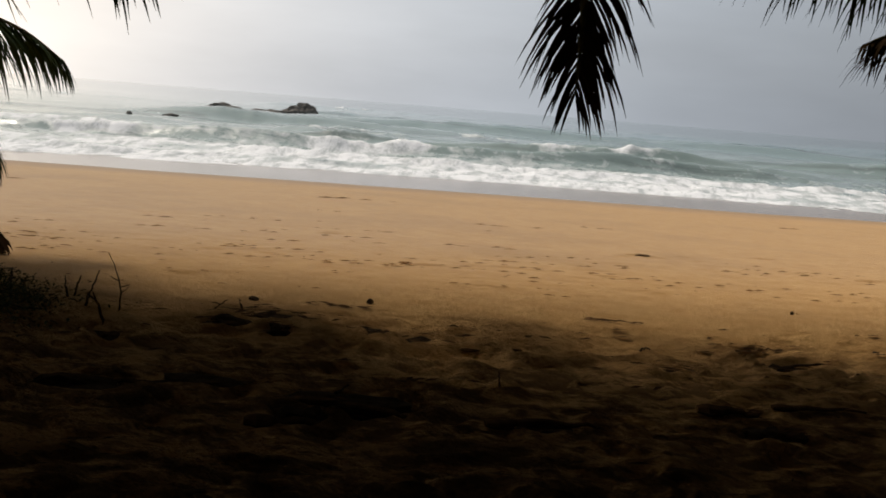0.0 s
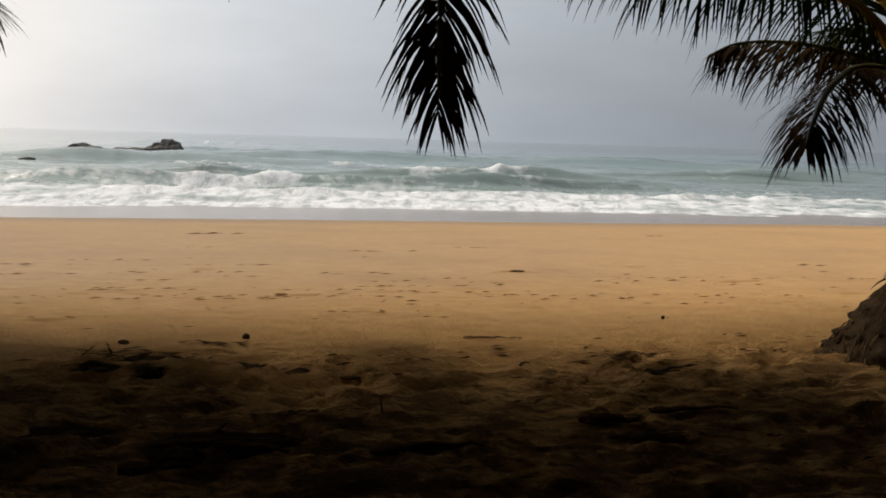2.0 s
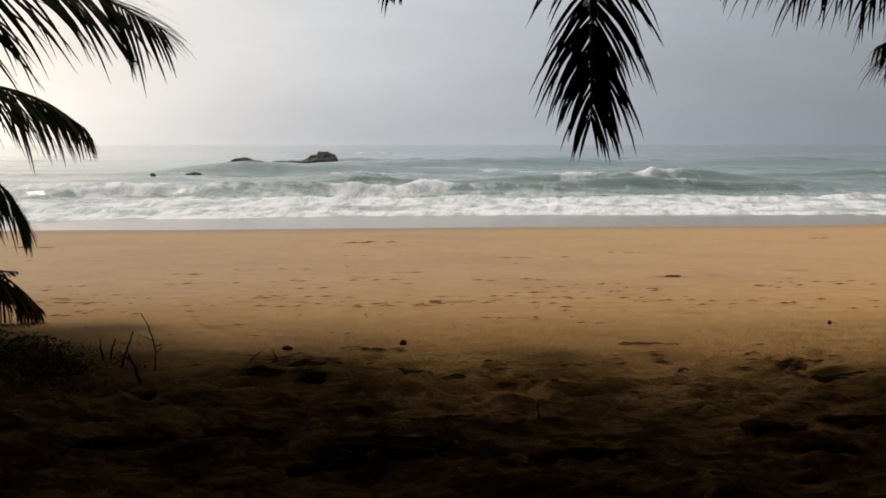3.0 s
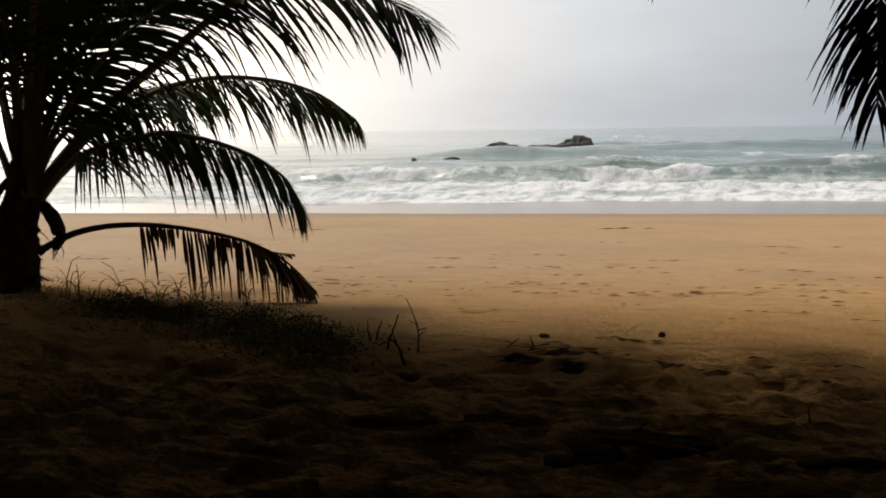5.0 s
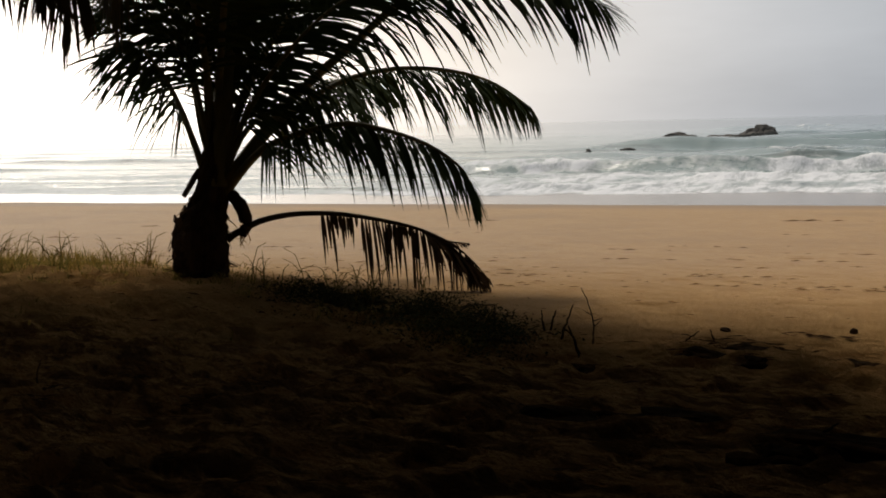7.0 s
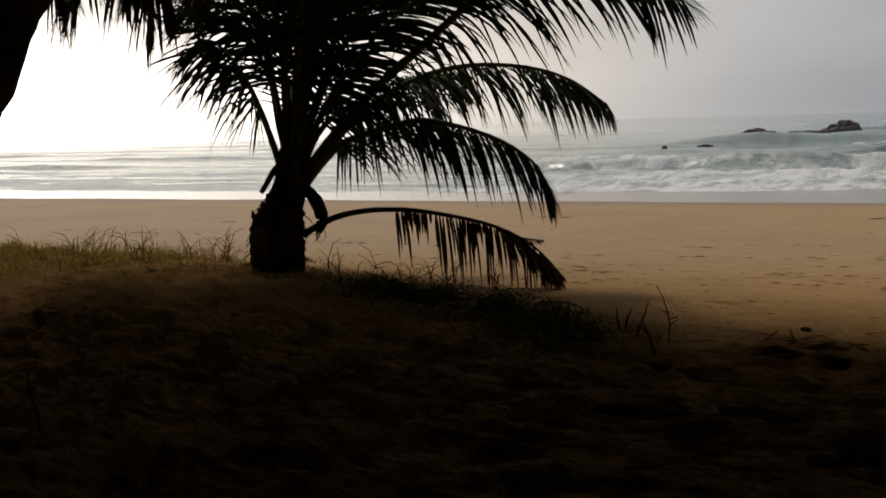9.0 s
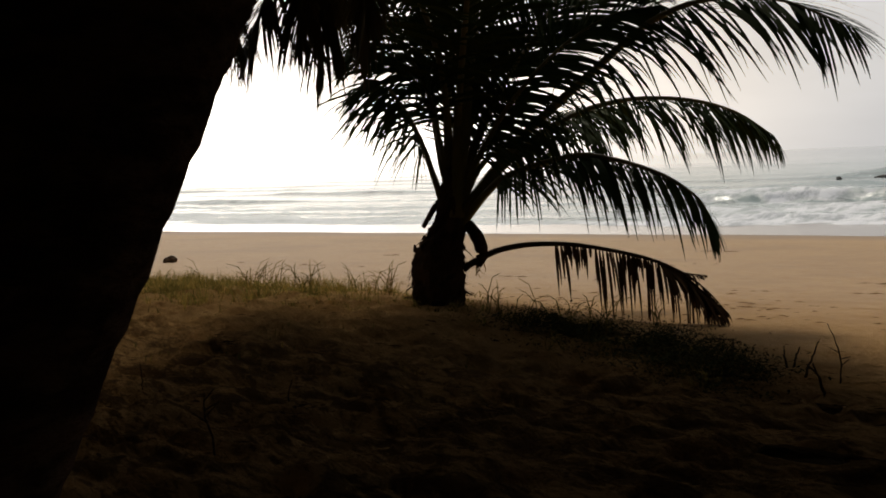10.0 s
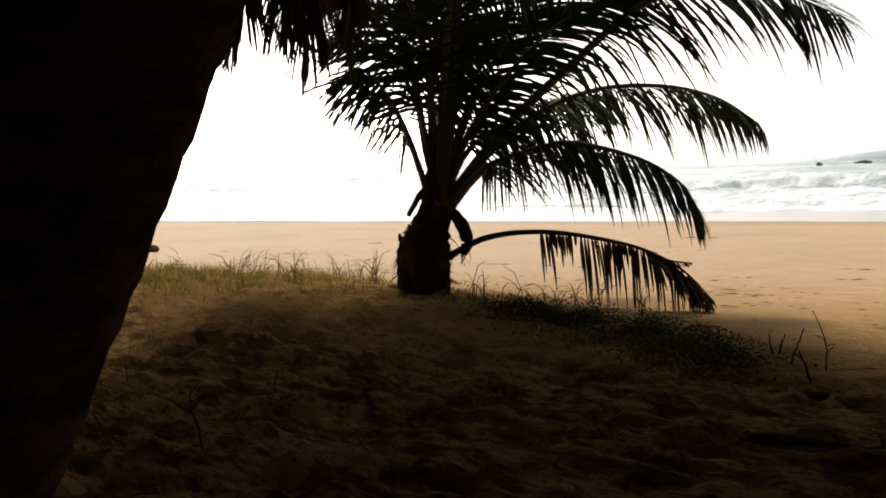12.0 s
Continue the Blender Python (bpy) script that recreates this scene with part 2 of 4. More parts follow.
# ---- mesh helpers ----
def mesh_of(name, verts, faces, material, smooth=False):
    me = bpy.data.meshes.new(name)
    me.from_pydata([tuple(map(float, v)) for v in verts], [], faces)
    me.materials.append(material)
    if smooth:
        me.polygons.foreach_set("use_smooth", [True] * len(me.polygons))
    me.update()
    return me


def part(name, me, parent, label=""):
    """One mesh as a part of a thing or of a part."""
    ob = new(name, me)
    ob.parent = parent
    return tagged(ob, label) if label else ob


def base(name, at, label, category, group="", kind=""):
    ob = new(name)
    ob.location = at
    return tagged(ob, label, category, group, kind)


def lattice(ix, iy, seed):
    h = (ix.astype(np.int64) * 374761393 + iy.astype(np.int64) * 668265263 + seed * 974634777) & 0x7FFFFFFF
    h = ((h ^ (h >> 13)) * 1274126177) & 0x7FFFFFFF
    return ((h ^ (h >> 16)) & 0xFFFF) / 65535.0


def value_noise(x, y, seed=0):
    ix, iy = np.floor(x), np.floor(y)
    fx, fy = x - ix, y - iy
    fx, fy = fx * fx * (3 - 2 * fx), fy * fy * (3 - 2 * fy)
    a, b = lattice(ix, iy, seed), lattice(ix + 1, iy, seed)
    c, d = lattice(ix, iy + 1, seed), lattice(ix + 1, iy + 1, seed)
    return (a * (1 - fx) + b * fx) * (1 - fy) + (c * (1 - fx) + d * fx) * fy - 0.5


def fbm(x, y, octaves=4, seed=0, gain=0.5):
    total, amp = 0 * x, 1.0
    for k in range(octaves):
        total = total + amp * value_noise(x * 2 ** k, y * 2 ** k, seed + k * 17)
        amp *= gain
    return total


def step(a, b, v):
    t = np.clip((v - a) / (b - a), 0, 1)
    return t * t * (3 - 2 * t)


def to_shore(x, y):
    """Metres along the shore and seaward."""
    return x * math.cos(SHORE) + y * math.sin(SHORE), y * math.cos(SHORE) - x * math.sin(SHORE)


def from_shore(w, u):
    return w * math.cos(SHORE) - u * math.sin(SHORE), w * math.sin(SHORE) + u * math.cos(SHORE)


def sheet(name, w, u, z, material, foam=None):
    """A grid over w (along the shore) and u (seaward)."""
    W, U = np.meshgrid(w, u)
    X, Y = from_shore(W, U)
    nw, nu = len(w), len(u)
    me = bpy.data.meshes.new(name)
    me.vertices.add(nw * nu)
    me.vertices.foreach_set("co", np.stack([X, Y, z], -1).astype(np.float32).ravel())
    k = (np.arange(nu - 1)[:, None] * nw + np.arange(nw - 1)).ravel()
    quads = np.stack([k, k + 1, k + 1 + nw, k + nw], -1).astype(np.int32)
    me.loops.add(quads.size)
    me.loops.foreach_set("vertex_index", quads.ravel())
    me.polygons.add(len(quads))
    me.polygons.foreach_set("loop_start", np.arange(0, quads.size, 4, dtype=np.int32))
    me.polygons.foreach_set("use_smooth", np.ones(len(quads), bool))
    if foam is not None:
        me.attributes.new("foam", "FLOAT", "POINT").data.foreach_set("value", foam.astype(np.float32).ravel())
    me.materials.append(material)
    me.update(calc_edges=True)
    me.validate()
    return new(name, me)


def spaced(near, step_m, far, grow=1.18):
    """Even steps over the near stretch, then growing ones out to far on both sides."""
    a, b = near
    v = list(np.arange(a, b, step_m))
    for end, sign in ((far[1], 1), (far[0], -1)):
        d, x = step_m, (v[-1] if sign > 0 else v[0])
        while x * sign < end * sign:
            d *= grow
            x += sign * d
            v = v + [x] if sign > 0 else [x] + v
    return np.array(v)


# ---- the beach ----
PALM = (-7.40, 7.37, 1.68)        # the young palm's foot
RIGHT = (4.29, 7.47, 1.41)      # the other young palm's foot


def beach_height(x, y):
    """The beach without its small relief."""
    w, u = to_shore(x, y)
    z = np.interp(u, [-300, -5, 5.5, 8.5, 12, 33, 43, 60, 110, 400, 4000], [2.6, 1.55, 1.5, 1.36, 1.2, 0.30, 0.02, -0.6, -3, -9, -14])
    pw, pu = to_shore(PALM[0], PALM[1])
    z = z + 0.35 * np.exp(-((u - pu + 0.6) / 2.6) ** 2) * step(4.5, -1.5, w - pw)
    rw, ru = to_shore(RIGHT[0], RIGHT[1])
    z = z + 0.16 * np.exp(-((u - ru) / 1.6) ** 2 - ((w - rw) / 2.0) ** 2)
    return z


dents = random.Random(5)


def small_relief(x, y):
    w, u = to_shore(x, y)
    inland = u - 1.4 * step(-2.0, -5.0, w)
    rough = step(9.0, 6.4, inland) + 0.6 * np.exp(-((u - 6.8) / 0.9) ** 2)
    heaped = 0.42 + 0.58 * step(-1.2, -4.2, w)
    z = (0.030 * fbm(x * 1.1, y * 1.3, 3, 3, 0.5) + 0.060 * fbm(w * 3.0, u * 7.5, 3, 9, 0.7) - 0.14 * heaped * np.abs(fbm(w * 0.9 + 0.5 * u, u * 4.6, 3, 14, 0.6))) * (0.12 + 0.88 * np.clip(rough, 0, 1))
    z = z + 0.010 * fbm(w * 1.5, u * 6.0, 3, 21) * step(34, 24, u)
    return z * step(36, 25, u)


def dent(z, x, y, cx, cy, rx, ry, turn, deep):
    """A footprint-like hollow with a raised rim."""
    box = (np.abs(x - cx) < 3 * max(rx, ry)) & (np.abs(y - cy) < 3 * max(rx, ry))
    a, b = x[box] - cx, y[box] - cy
    p, q = a * math.cos(turn) + b * math.sin(turn), b * math.cos(turn) - a * math.sin(turn)
    r = (p / rx) ** 2 + (q / ry) ** 2
    z[box] += -deep * np.exp(-(r * 1.1) ** 1.5) + 0.22 * deep * np.exp(-((np.sqrt(r) - 1.55) / 0.45) ** 2)


# the larger hollows in the trampled sand: along the shore, seaward, half their length
HOLLOWS = ((-0.39, 7.41, 0.19), (-0.63, 7.12, 0.19), (-0.16, 7.43, 0.13), (-0.27, 6.95, 0.08), (0.37, 7.23, 0.12), (0.71, 6.89, 0.12), (1.02, 7.14, 0.09), (1.25, 6.77, 0.14), (0.44, 7.04, 0.10), (0.19, 5.12, 0.30),
           (-0.03, 4.90, 0.13), (1.20, 4.83, 0.15), (3.22, 7.07, 0.09), (3.30, 6.57, 0.21), (0.62, 5.62, 0.10), (2.42, 5.29, 0.14), (2.46, 4.94, 0.14), (-1.37, 6.62, 0.14), (2.33, 6.36, 0.16), (-0.60, 5.42, 0.26),
           (-1.25, 5.33, 0.26), (-5.19, 6.09, 0.10), (-5.91, 5.57, 0.12), (-3.33, 4.99, 0.08), (-4.92, 3.90, 0.22), (-5.96, 5.97, 0.10), (-3.98, 5.35, 0.10), (-4.29, 4.78, 0.11), (-3.08, 5.31, 0.09))


def build_beach():
    w = spaced((-12.5, 9.5), 0.04, (-3200, 3200), 1.16)
    u = spaced((2.4, 17.0), 0.042, (-400, 1500), 1.10)
    W, U = np.meshgrid(w, u)
    X, Y = from_shore(W, U)
    z = beach_height(X, Y) + small_relief(X, Y)
    # trampled band where the shade ends, then prints and scrapes out on the open sand
    for _ in range(80):
        cw, cu = dents.uniform(-4, 7.5), dents.gauss(6.7, 0.32)
        dent(z, X, Y, *from_shore(cw, cu), dents.uniform(0.08, 0.18), dents.uniform(0.045, 0.07), SHORE + dents.gauss(0, 0.35), dents.uniform(0.04, 0.10))
    for _ in range(420):
        cw, cu = dents.uniform(-12, 9), dents.uniform(2.6, 7.0)
        dent(z, X, Y, *from_shore(cw, cu), dents.uniform(0.06, 0.16), dents.uniform(0.04, 0.07), dents.uniform(-0.5, 0.8), dents.uniform(0.02, 0.07))
    for _ in range(45):
        cw, cu = dents.uniform(-13, 10), dents.choice((9.4, 10.6, 11.4, 12.2, 13.6, 15.0)) + dents.gauss(0, 0.35)
        dent(z, X, Y, *from_shore(cw, cu), dents.uniform(0.08, 0.24), dents.uniform(0.04, 0.08), dents.gauss(0, 0.15) + SHORE, dents.uniform(0.012, 0.040))
    for cw, cu, rx in HOLLOWS:
        dent(z, X, Y, *from_shore(cw, cu), rx * 1.05, 0.075 + 0.12 * rx, SHORE + dents.gauss(0, 0.12), min(0.15, 0.07 + 0.35 * rx))
    dent(z, X, Y, *from_shore(4.69, 14.66), 0.20, 0.09, SHORE, 0.10)
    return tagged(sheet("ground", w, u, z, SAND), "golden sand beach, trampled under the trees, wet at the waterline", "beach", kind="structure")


ground = build_beach()


def ground_heights(w, u):
    """Heights of the sand at many places along the shore and seaward."""
    x, y = from_shore(np.asarray(w, float), np.asarray(u, float))
    return x, y, beach_height(x, y) + small_relief(x, y)


def on_ground(x, y, up=0.0):
    a, b = np.array([float(x)]), np.array([float(y)])
    return (float(x), float(y), float((beach_height(a, b) + small_relief(a, b))[0]) + up)


# ---- the sea ----
def build_sea():
    w = spaced((-46.0, 32.0), 0.22, (-4200, 4200), 1.05)
    u = spaced((36.5, 74.0), 0.20, (36.0, 4300), 1.022)
    W, U = np.meshgrid(w, u)
    front_u = np.maximum(41.8 - 0.012 * (W - 4) ** 2, 38.0) + 1.6 * fbm(W * 0.09, 0 * W, 3, 70)
    z = 0.14 * step(-1.0, 3.0, U - front_u) - 0.10 + 0.05 * fbm(W * 0.16, U * 0.10, 3, 40)
    foam = 0 * U
    lee = 1 - 0.75 * step(-11, -26, W)        # the water lies smoother along the shore

    def roller(at, high, front, behind, wave, seed, breaking, lively):
        """One wave: steep towards the beach, long behind; breaking: how much of its length is white."""
        nonlocal z, foam
        line = at + 0.05 * at * fbm(W * wave * 0.8, 0 * W + seed, 3, seed) + 0.03 * W * math.sin(seed)
        d = U - line
        tall = high * np.clip(0.55 + lively * fbm(W * wave, 0 * W + 3.3 * seed, 3, seed + 5), 0.03, 1.7)
        shape = np.where(d < 0, np.exp(-(np.abs(d) / front) ** 1.4), np.exp(-(d / behind) ** 2))
        tall = tall * lee
        z = z + tall * shape
        broke = step(-0.12, 0.22, 0.10 + 0.35 * fbm(W * 0.22, U * 0.1, 3, seed + 21) + fbm(W * wave * 1.9, 0 * W + 7.7 * seed, 4, seed + 11) + breaking - (0.011 * np.clip(W + 14, -30, 70) if at > 75 else 0.022 * np.clip(W + 12, -6, 30) * (at > 55)))
        churn = 1 + 1.1 * fbm(W * 0.5, U * 0.5, 3, seed + 30)
        z = z + broke * tall * 0.6 * shape * (churn - 1)
        foam = np.maximum(foam, broke * np.clip(churn, 0, 1) * np.where(d < 0, np.exp(-(d / (front * 1.6)) ** 2), np.exp(-(d / (behind * 0.45)) ** 2)))

    roller(46.5, 0.24, 0.5, 2.4, 0.06, 1, 0.15, 1.0)
    roller(51.0, 0.42, 0.8, 3.0, 0.05, 2, 0.10, 1.3)
    roller(59.5, 1.05, 0.7, 3.0, 0.050, 3, 0.10, 1.8)
    roller(68.0, 1.00, 0.9, 3.6, 0.045, 4, 0.0, 1.9)
    roller(84.0, 1.00, 1.4, 4.4, 0.040, 5, -0.10, 1.9)
    roller(101.0, 0.95, 1.8, 5.0, 0.036, 6, -0.12, 1.9)
    roller(122.0, 0.8, 2.6, 7.0, 0.028, 7, -0.24, 1.8)
    roller(150.0, 0.90, 3.2, 9.0, 0.026, 8, -0.25, 1.7)
    roller(190.0, 0.80, 4.0, 12.0, 0.024, 9, -0.22, 1.6)
    roller(250.0, 0.80, 5.0, 16.0, 0.020, 10, -0.26, 1.6)
    z = z + (0.22 * fbm(W * 0.13, U * 0.24, 4, 60) + 0.20 * fbm(W * 0.36, U * 0.6, 4, 62)) * lee * step(45, 62, U) * step(420, 150, U)
    # the white wash between the breakers and the sand
    far_edge = 52.5 - 0.14 * np.clip(W, -40, 40) + 10 * fbm(W * 0.06, U * 0.05, 3, 72)
    wash = step(-1.2, -0.2, U - front_u + 0.8 * fbm(W * 0.3, 0 * W, 3, 71)) * step(13, -6, U - far_edge)
    wash = wash * (0.50 - 0.14 * step(-6, 8, W) + 0.75 * fbm(W * 0.10, U * 0.34, 4, 73) + 0.25 * step(7, 0.5, U - front_u))
    foam = foam * np.clip(0.75 + 1.5 * fbm(W * 0.30, U * 0.45, 4, 95) - step(75, 95, U) * 0.22, 0, 1)
    foam = np.clip(np.maximum(foam * step(-0.5, 0.5, U - front_u), wash) + (0.22 + 0.25 * fbm(W * 0.03, U * 0.05, 3, 90)) * step(190, 60, U) * step(-1, 1, U - front_u), 0, 1)
    foam = foam * (0.45 + 0.55 * lee)
    z = z + foam * lee * step(0.5, 3.0, U - front_u) * (0.20 * fbm(W * 0.55, U * 0.5, 3, 80, 0.6) + 0.13 * fbm(W * 1.5, U * 0.8, 3, 84, 0.65) + 0.05)
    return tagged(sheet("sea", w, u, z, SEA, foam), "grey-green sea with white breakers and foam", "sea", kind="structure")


sea = build_sea()


# ---- rocks out in the sea ----
def rock(at, size, seed, label):
    bm = bmesh.new()
    bmesh.ops.create_icosphere(bm, subdivisions=4, radius=1.0)
    for v in bm.verts:
        q = v.co * 1.3 + Vector((seed * 7.1, seed * 3.3, 0))
        n = noise.fractal(q, 0.9, 2.1, 5) * 0.24 + abs(noise.noise(q * 0.9)) * 0.5
        v.co *= 0.85 + n
        v.co = Vector((v.co.x * size[0], v.co.y * size[1], max(v.co.z, -0.5) * size[2]))
    me = bpy.data.meshes.new("rock")
    bm.to_mesh(me)
    bm.free()
    me.materials.append(ROCK)
    me.polygons.foreach_set("use_smooth", [False] * len(me.polygons))
    ob = new("sea_rock", me)
    ob.location = at
    ob.rotation_euler = (0, 0, 0.25)
    return tagged(ob, label, "rock", "rocks in the surf")


rock((-34.3, 135.6, 0.10), (1.72, 0.95, 1.92), 1, "large dark wave-washed rock with a rounded peak")
rock((-36.2, 135.2, 0.10), (1.95, 1.05, 1.30), 6, "grey shoulder of rock beside the peak")
rock((-38.9, 134.4, 0.10), (3.19, 1.74, 0.79), 2, "low dark rock ledge awash beside the peak")
rock((-45.3, 132.4, 0.10), (2.78, 1.52, 1.12), 3, "low dark flat rock in the surf")
rock((-36.6, 93.0, 0.10), (0.70, 0.40, 0.36), 4, "small dark rock awash")
rock((-40.0, 91.6, 0.10), (0.28, 0.2, 0.28), 5, "small dark boulder awash")


# ---- palms ----
def curve_at(pts, t):
    """A smooth line through the points, at t from 0 to 1, and its direction."""
    k = t * (len(pts) - 1)
    i = min(int(k), len(pts) - 2)
    f = k - i
    p1, p2 = pts[i], pts[i + 1]
    p0 = pts[i - 1] if i else p1 * 2 - p2
    p3 = pts[i + 2] if i + 2 < len(pts) else p2 * 2 - p1
    a, b, c = (p2 - p0) * 0.5, p0 - p1 * 2.5 + p2 * 2 - p3 * 0.5, (p3 - p0) * 0.5 + (p1 - p2) * 1.5
    return p1 + f * (a + f * (b + f * c)), (a + f * (b * 2 + f * c * 3)).normalized()


def tube(points, radii, sides=6, flat=1.0):
    """A tapered limb along the points; flat: its height against its width."""
    verts, faces = [], []
    for k, (p, r) in enumerate(zip(points, radii)):
        d = (points[min(k + 1, len(points) - 1)] - points[max(k - 1, 0)]).normalized()
        side = d.cross(Vector((0, 0, 1)))
        side = side.normalized() if side.length > 0.05 else Vector((1, 0, 0))
        up = side.cross(d)
        for s in range(sides):
            a = 2 * math.pi * s / sides
            verts.append(p + side * r * math.cos(a) + up * r * flat * math.sin(a))
    n = len(points)
    for k in range(n - 1):
        for s in range(sides):
            a, b = k * sides + s, k * sides + (s + 1) % sides
            faces.append((a, b, b + sides, a + sides))
    faces.append(tuple(range(sides - 1, -1, -1)))
    faces.append(tuple(range((n - 1) * sides, n * sides)))
    return verts, faces


def frond(palm, pts, seed, long=0.75, bare=0.18, droop=0.6, count=90, wide=0.030, leaf=None, stem=None, thick=0.035, spread=0.75, missing=0.05, twist=0.0, hang=0.0, ragged=0.20, taper=0.6, side=None, gaps=0.5, label=""):
    """A feather leaf: a rib along the points (world metres) with a row of narrow leaflets on each side.
    droop: how far the leaflets bend down along their length; hang: how far they point down from the start; twist: the leaf turned about its rib; gaps: how far the leaflets stand in bunches."""
    rnd = random.Random(seed)
    foot = Vector(palm.location)
    pts = [Vector(p) - foot for p in pts]
    steps = 26
    line = [curve_at(pts, k / steps)[0] for k in range(steps + 1)]
    radii = [thick * (1 - k / steps) ** 0.8 * (1.0 if k else 1.4) + 0.004 for k in range(steps + 1)]
    rib = part("frond", mesh_of("frond", *tube(line, radii, 7, 0.7), stem or RACHIS, True), palm, label)
    verts, faces = [], []
    for k in range(count):
        f = bare + (1 - bare) * (k + 0.5 * rnd.random()) / count
        p, d = curve_at(pts, min(f, 0.999))
        across = d.cross(Vector((0, 0, 1)))
        across = across.normalized() if across.length > 0.1 else Vector((rnd.uniform(-1, 1), rnd.uniform(-1, 1), 0)).normalized()
        if side:
            across = Vector(side)
        across = Matrix.Rotation(radians(twist), 3, d) @ across
        up = across.cross(d)
        g = (f - bare) / (1 - bare)
        size = long * (0.55 + 1.6 * g * (1 - g) + 0.28 * (1 - g)) * (1 - taper * g ** 5)
        lean = spread * (1 - 0.55 * g)
        for sign in (-1, 1):
            bunch = noise.noise(Vector((seed * 1.71, f * 17.0, sign * 3.3)))
            if rnd.random() < missing + gaps * max(0.0, -bunch - 0.12) * 2.2:
                continue
            way = (across * sign * lean + d * (1.15 - lean) + up * rnd.uniform(0.02, 0.28)).normalized()
            way = (way + Vector((rnd.gauss(0, 0.07), rnd.gauss(0, 0.07), rnd.gauss(0, 0.07)))).normalized()
            way = (way + Vector((0, 0, -1)) * hang * rnd.uniform(0.7, 1.3)).normalized()
            way = (way + d * 0.30 * noise.noise(Vector((seed * 0.77, f * 23.0, sign * 5.1 + 40))) + across * 0.22 * bunch).normalized()
            length = size * rnd.uniform(0.96 - ragged, 0.96 + ragged) * (1 + 0.30 * bunch)
            sag = droop * rnd.uniform(0.7, 1.25)
            q, now = p.copy(), way.copy()
            face_up = (up + across * sign * 0.5).normalized()
            parts_, half = 5, wide * 0.5 * rnd.uniform(0.8, 1.15)
            first = len(verts)
            for m in range(parts_ + 1):
                s = m / parts_
                edge = now.cross(face_up)
                edge = edge.normalized() if edge.length > 1e-3 else across
                r = half * (0.45, 1.0, 1.0, 0.85, 0.55, 0.06)[m]
                verts += [q - edge * r, q + edge * r]
                now = (now + Vector((0, 0, -1)) * sag * (0.25 + 0.75 * s) * 0.55).normalized()
                q = q + now * (length / parts_)
            for m in range(parts_):
                a = first + 2 * m
                faces.append((a, a + 1, a + 3, a + 2))
    part("leaf_blade", mesh_of("leaf_blade", verts, faces, leaf or LEAF), rib)
    return rib


def lumpy_column(points, radii, seed, rough=0.06, sides=20, ring=0.0):
    """A trunk: rings of a varying radius round a bent axis; ring: the depth of the leaf scars."""
    verts, faces = [], []
    for k, (p, r) in enumerate(zip(points, radii)):
        for s in range(sides):
            a = 2 * math.pi * s / sides
            q = Vector((math.cos(a), math.sin(a), 0))
            n = noise.noise(Vector((q.x * 1.7 + seed, q.y * 1.7, p.z * 3.0))) * rough + noise.noise(Vector((q.x * 5 + seed, q.y * 5, p.z * 14))) * rough
            scar = ring * (1 - ((k + 0.35 * noise.noise(Vector((q.x, q.y, k * 0.37)))) % 4) / 4)
            verts.append(Vector(p) + q * r * (1 + n + scar))
    for k in range(len(points) - 1):
        for s in range(sides):
            a, b = k * sides + s, k * sides + (s + 1) % sides
            faces.append((a, b, b + sides, a + sides))
    faces.append(tuple(range(sides - 1, -1, -1)))
    faces.append(tuple((len(points) - 1) * sides + s for s in range(sides)))
    return verts, faces



young = base("young_coconut_palm", PALM, "dark young coconut palm with a stout bole on grassy sand", "palm tree")


def bole(palm, axis, radii, seed):
    """The stout foot of a palm, wrapped in old leaf bases."""
    pts = [curve_at(axis, k / 30)[0] for k in range(31)]
    rr = list(np.interp(np.linspace(0, 1, 31), np.linspace(0, 1, len(radii)), radii))
    part("trunk", mesh_of("trunk", *lumpy_column(pts, rr, seed, 0.22, 24, 0.10), HUSK, False), palm)
    rnd = random.Random(seed)
    for k in range(14):                       # stubs of old leaf stalks
        a, f = rnd.uniform(0, 6.28), rnd.uniform(0.1, 0.55)
        p = curve_at(axis, f)[0]
        r = float(np.interp(f, np.linspace(0, 1, len(radii)), radii))
        o = Vector((math.cos(a), math.sin(a), 0))
        high = rnd.uniform(0.03, 0.10)
        line = [p + o * r * 0.8, p + o * r * 1.05 + Vector((0, 0, high * 0.5)), p + o * r * 1.14 + Vector((0, 0, high))]
        part("leaf_stub", mesh_of("leaf_stub", *tube(line, (0.07, 0.05, 0.015), 6, 0.45), HUSK), palm)


bole(young, [Vector((-0.04, -0.04, -0.15)), Vector((-0.04, -0.04, 0.22)), Vector((-0.01, -0.01, 0.52)), Vector((0.06, 0.06, 0.80)), Vector((0.08, 0.08, 1.08)), Vector((0.12, 0.12, 1.38))], (0.245, 0.285, 0.21, 0.148, 0.125, 0.05), 3)


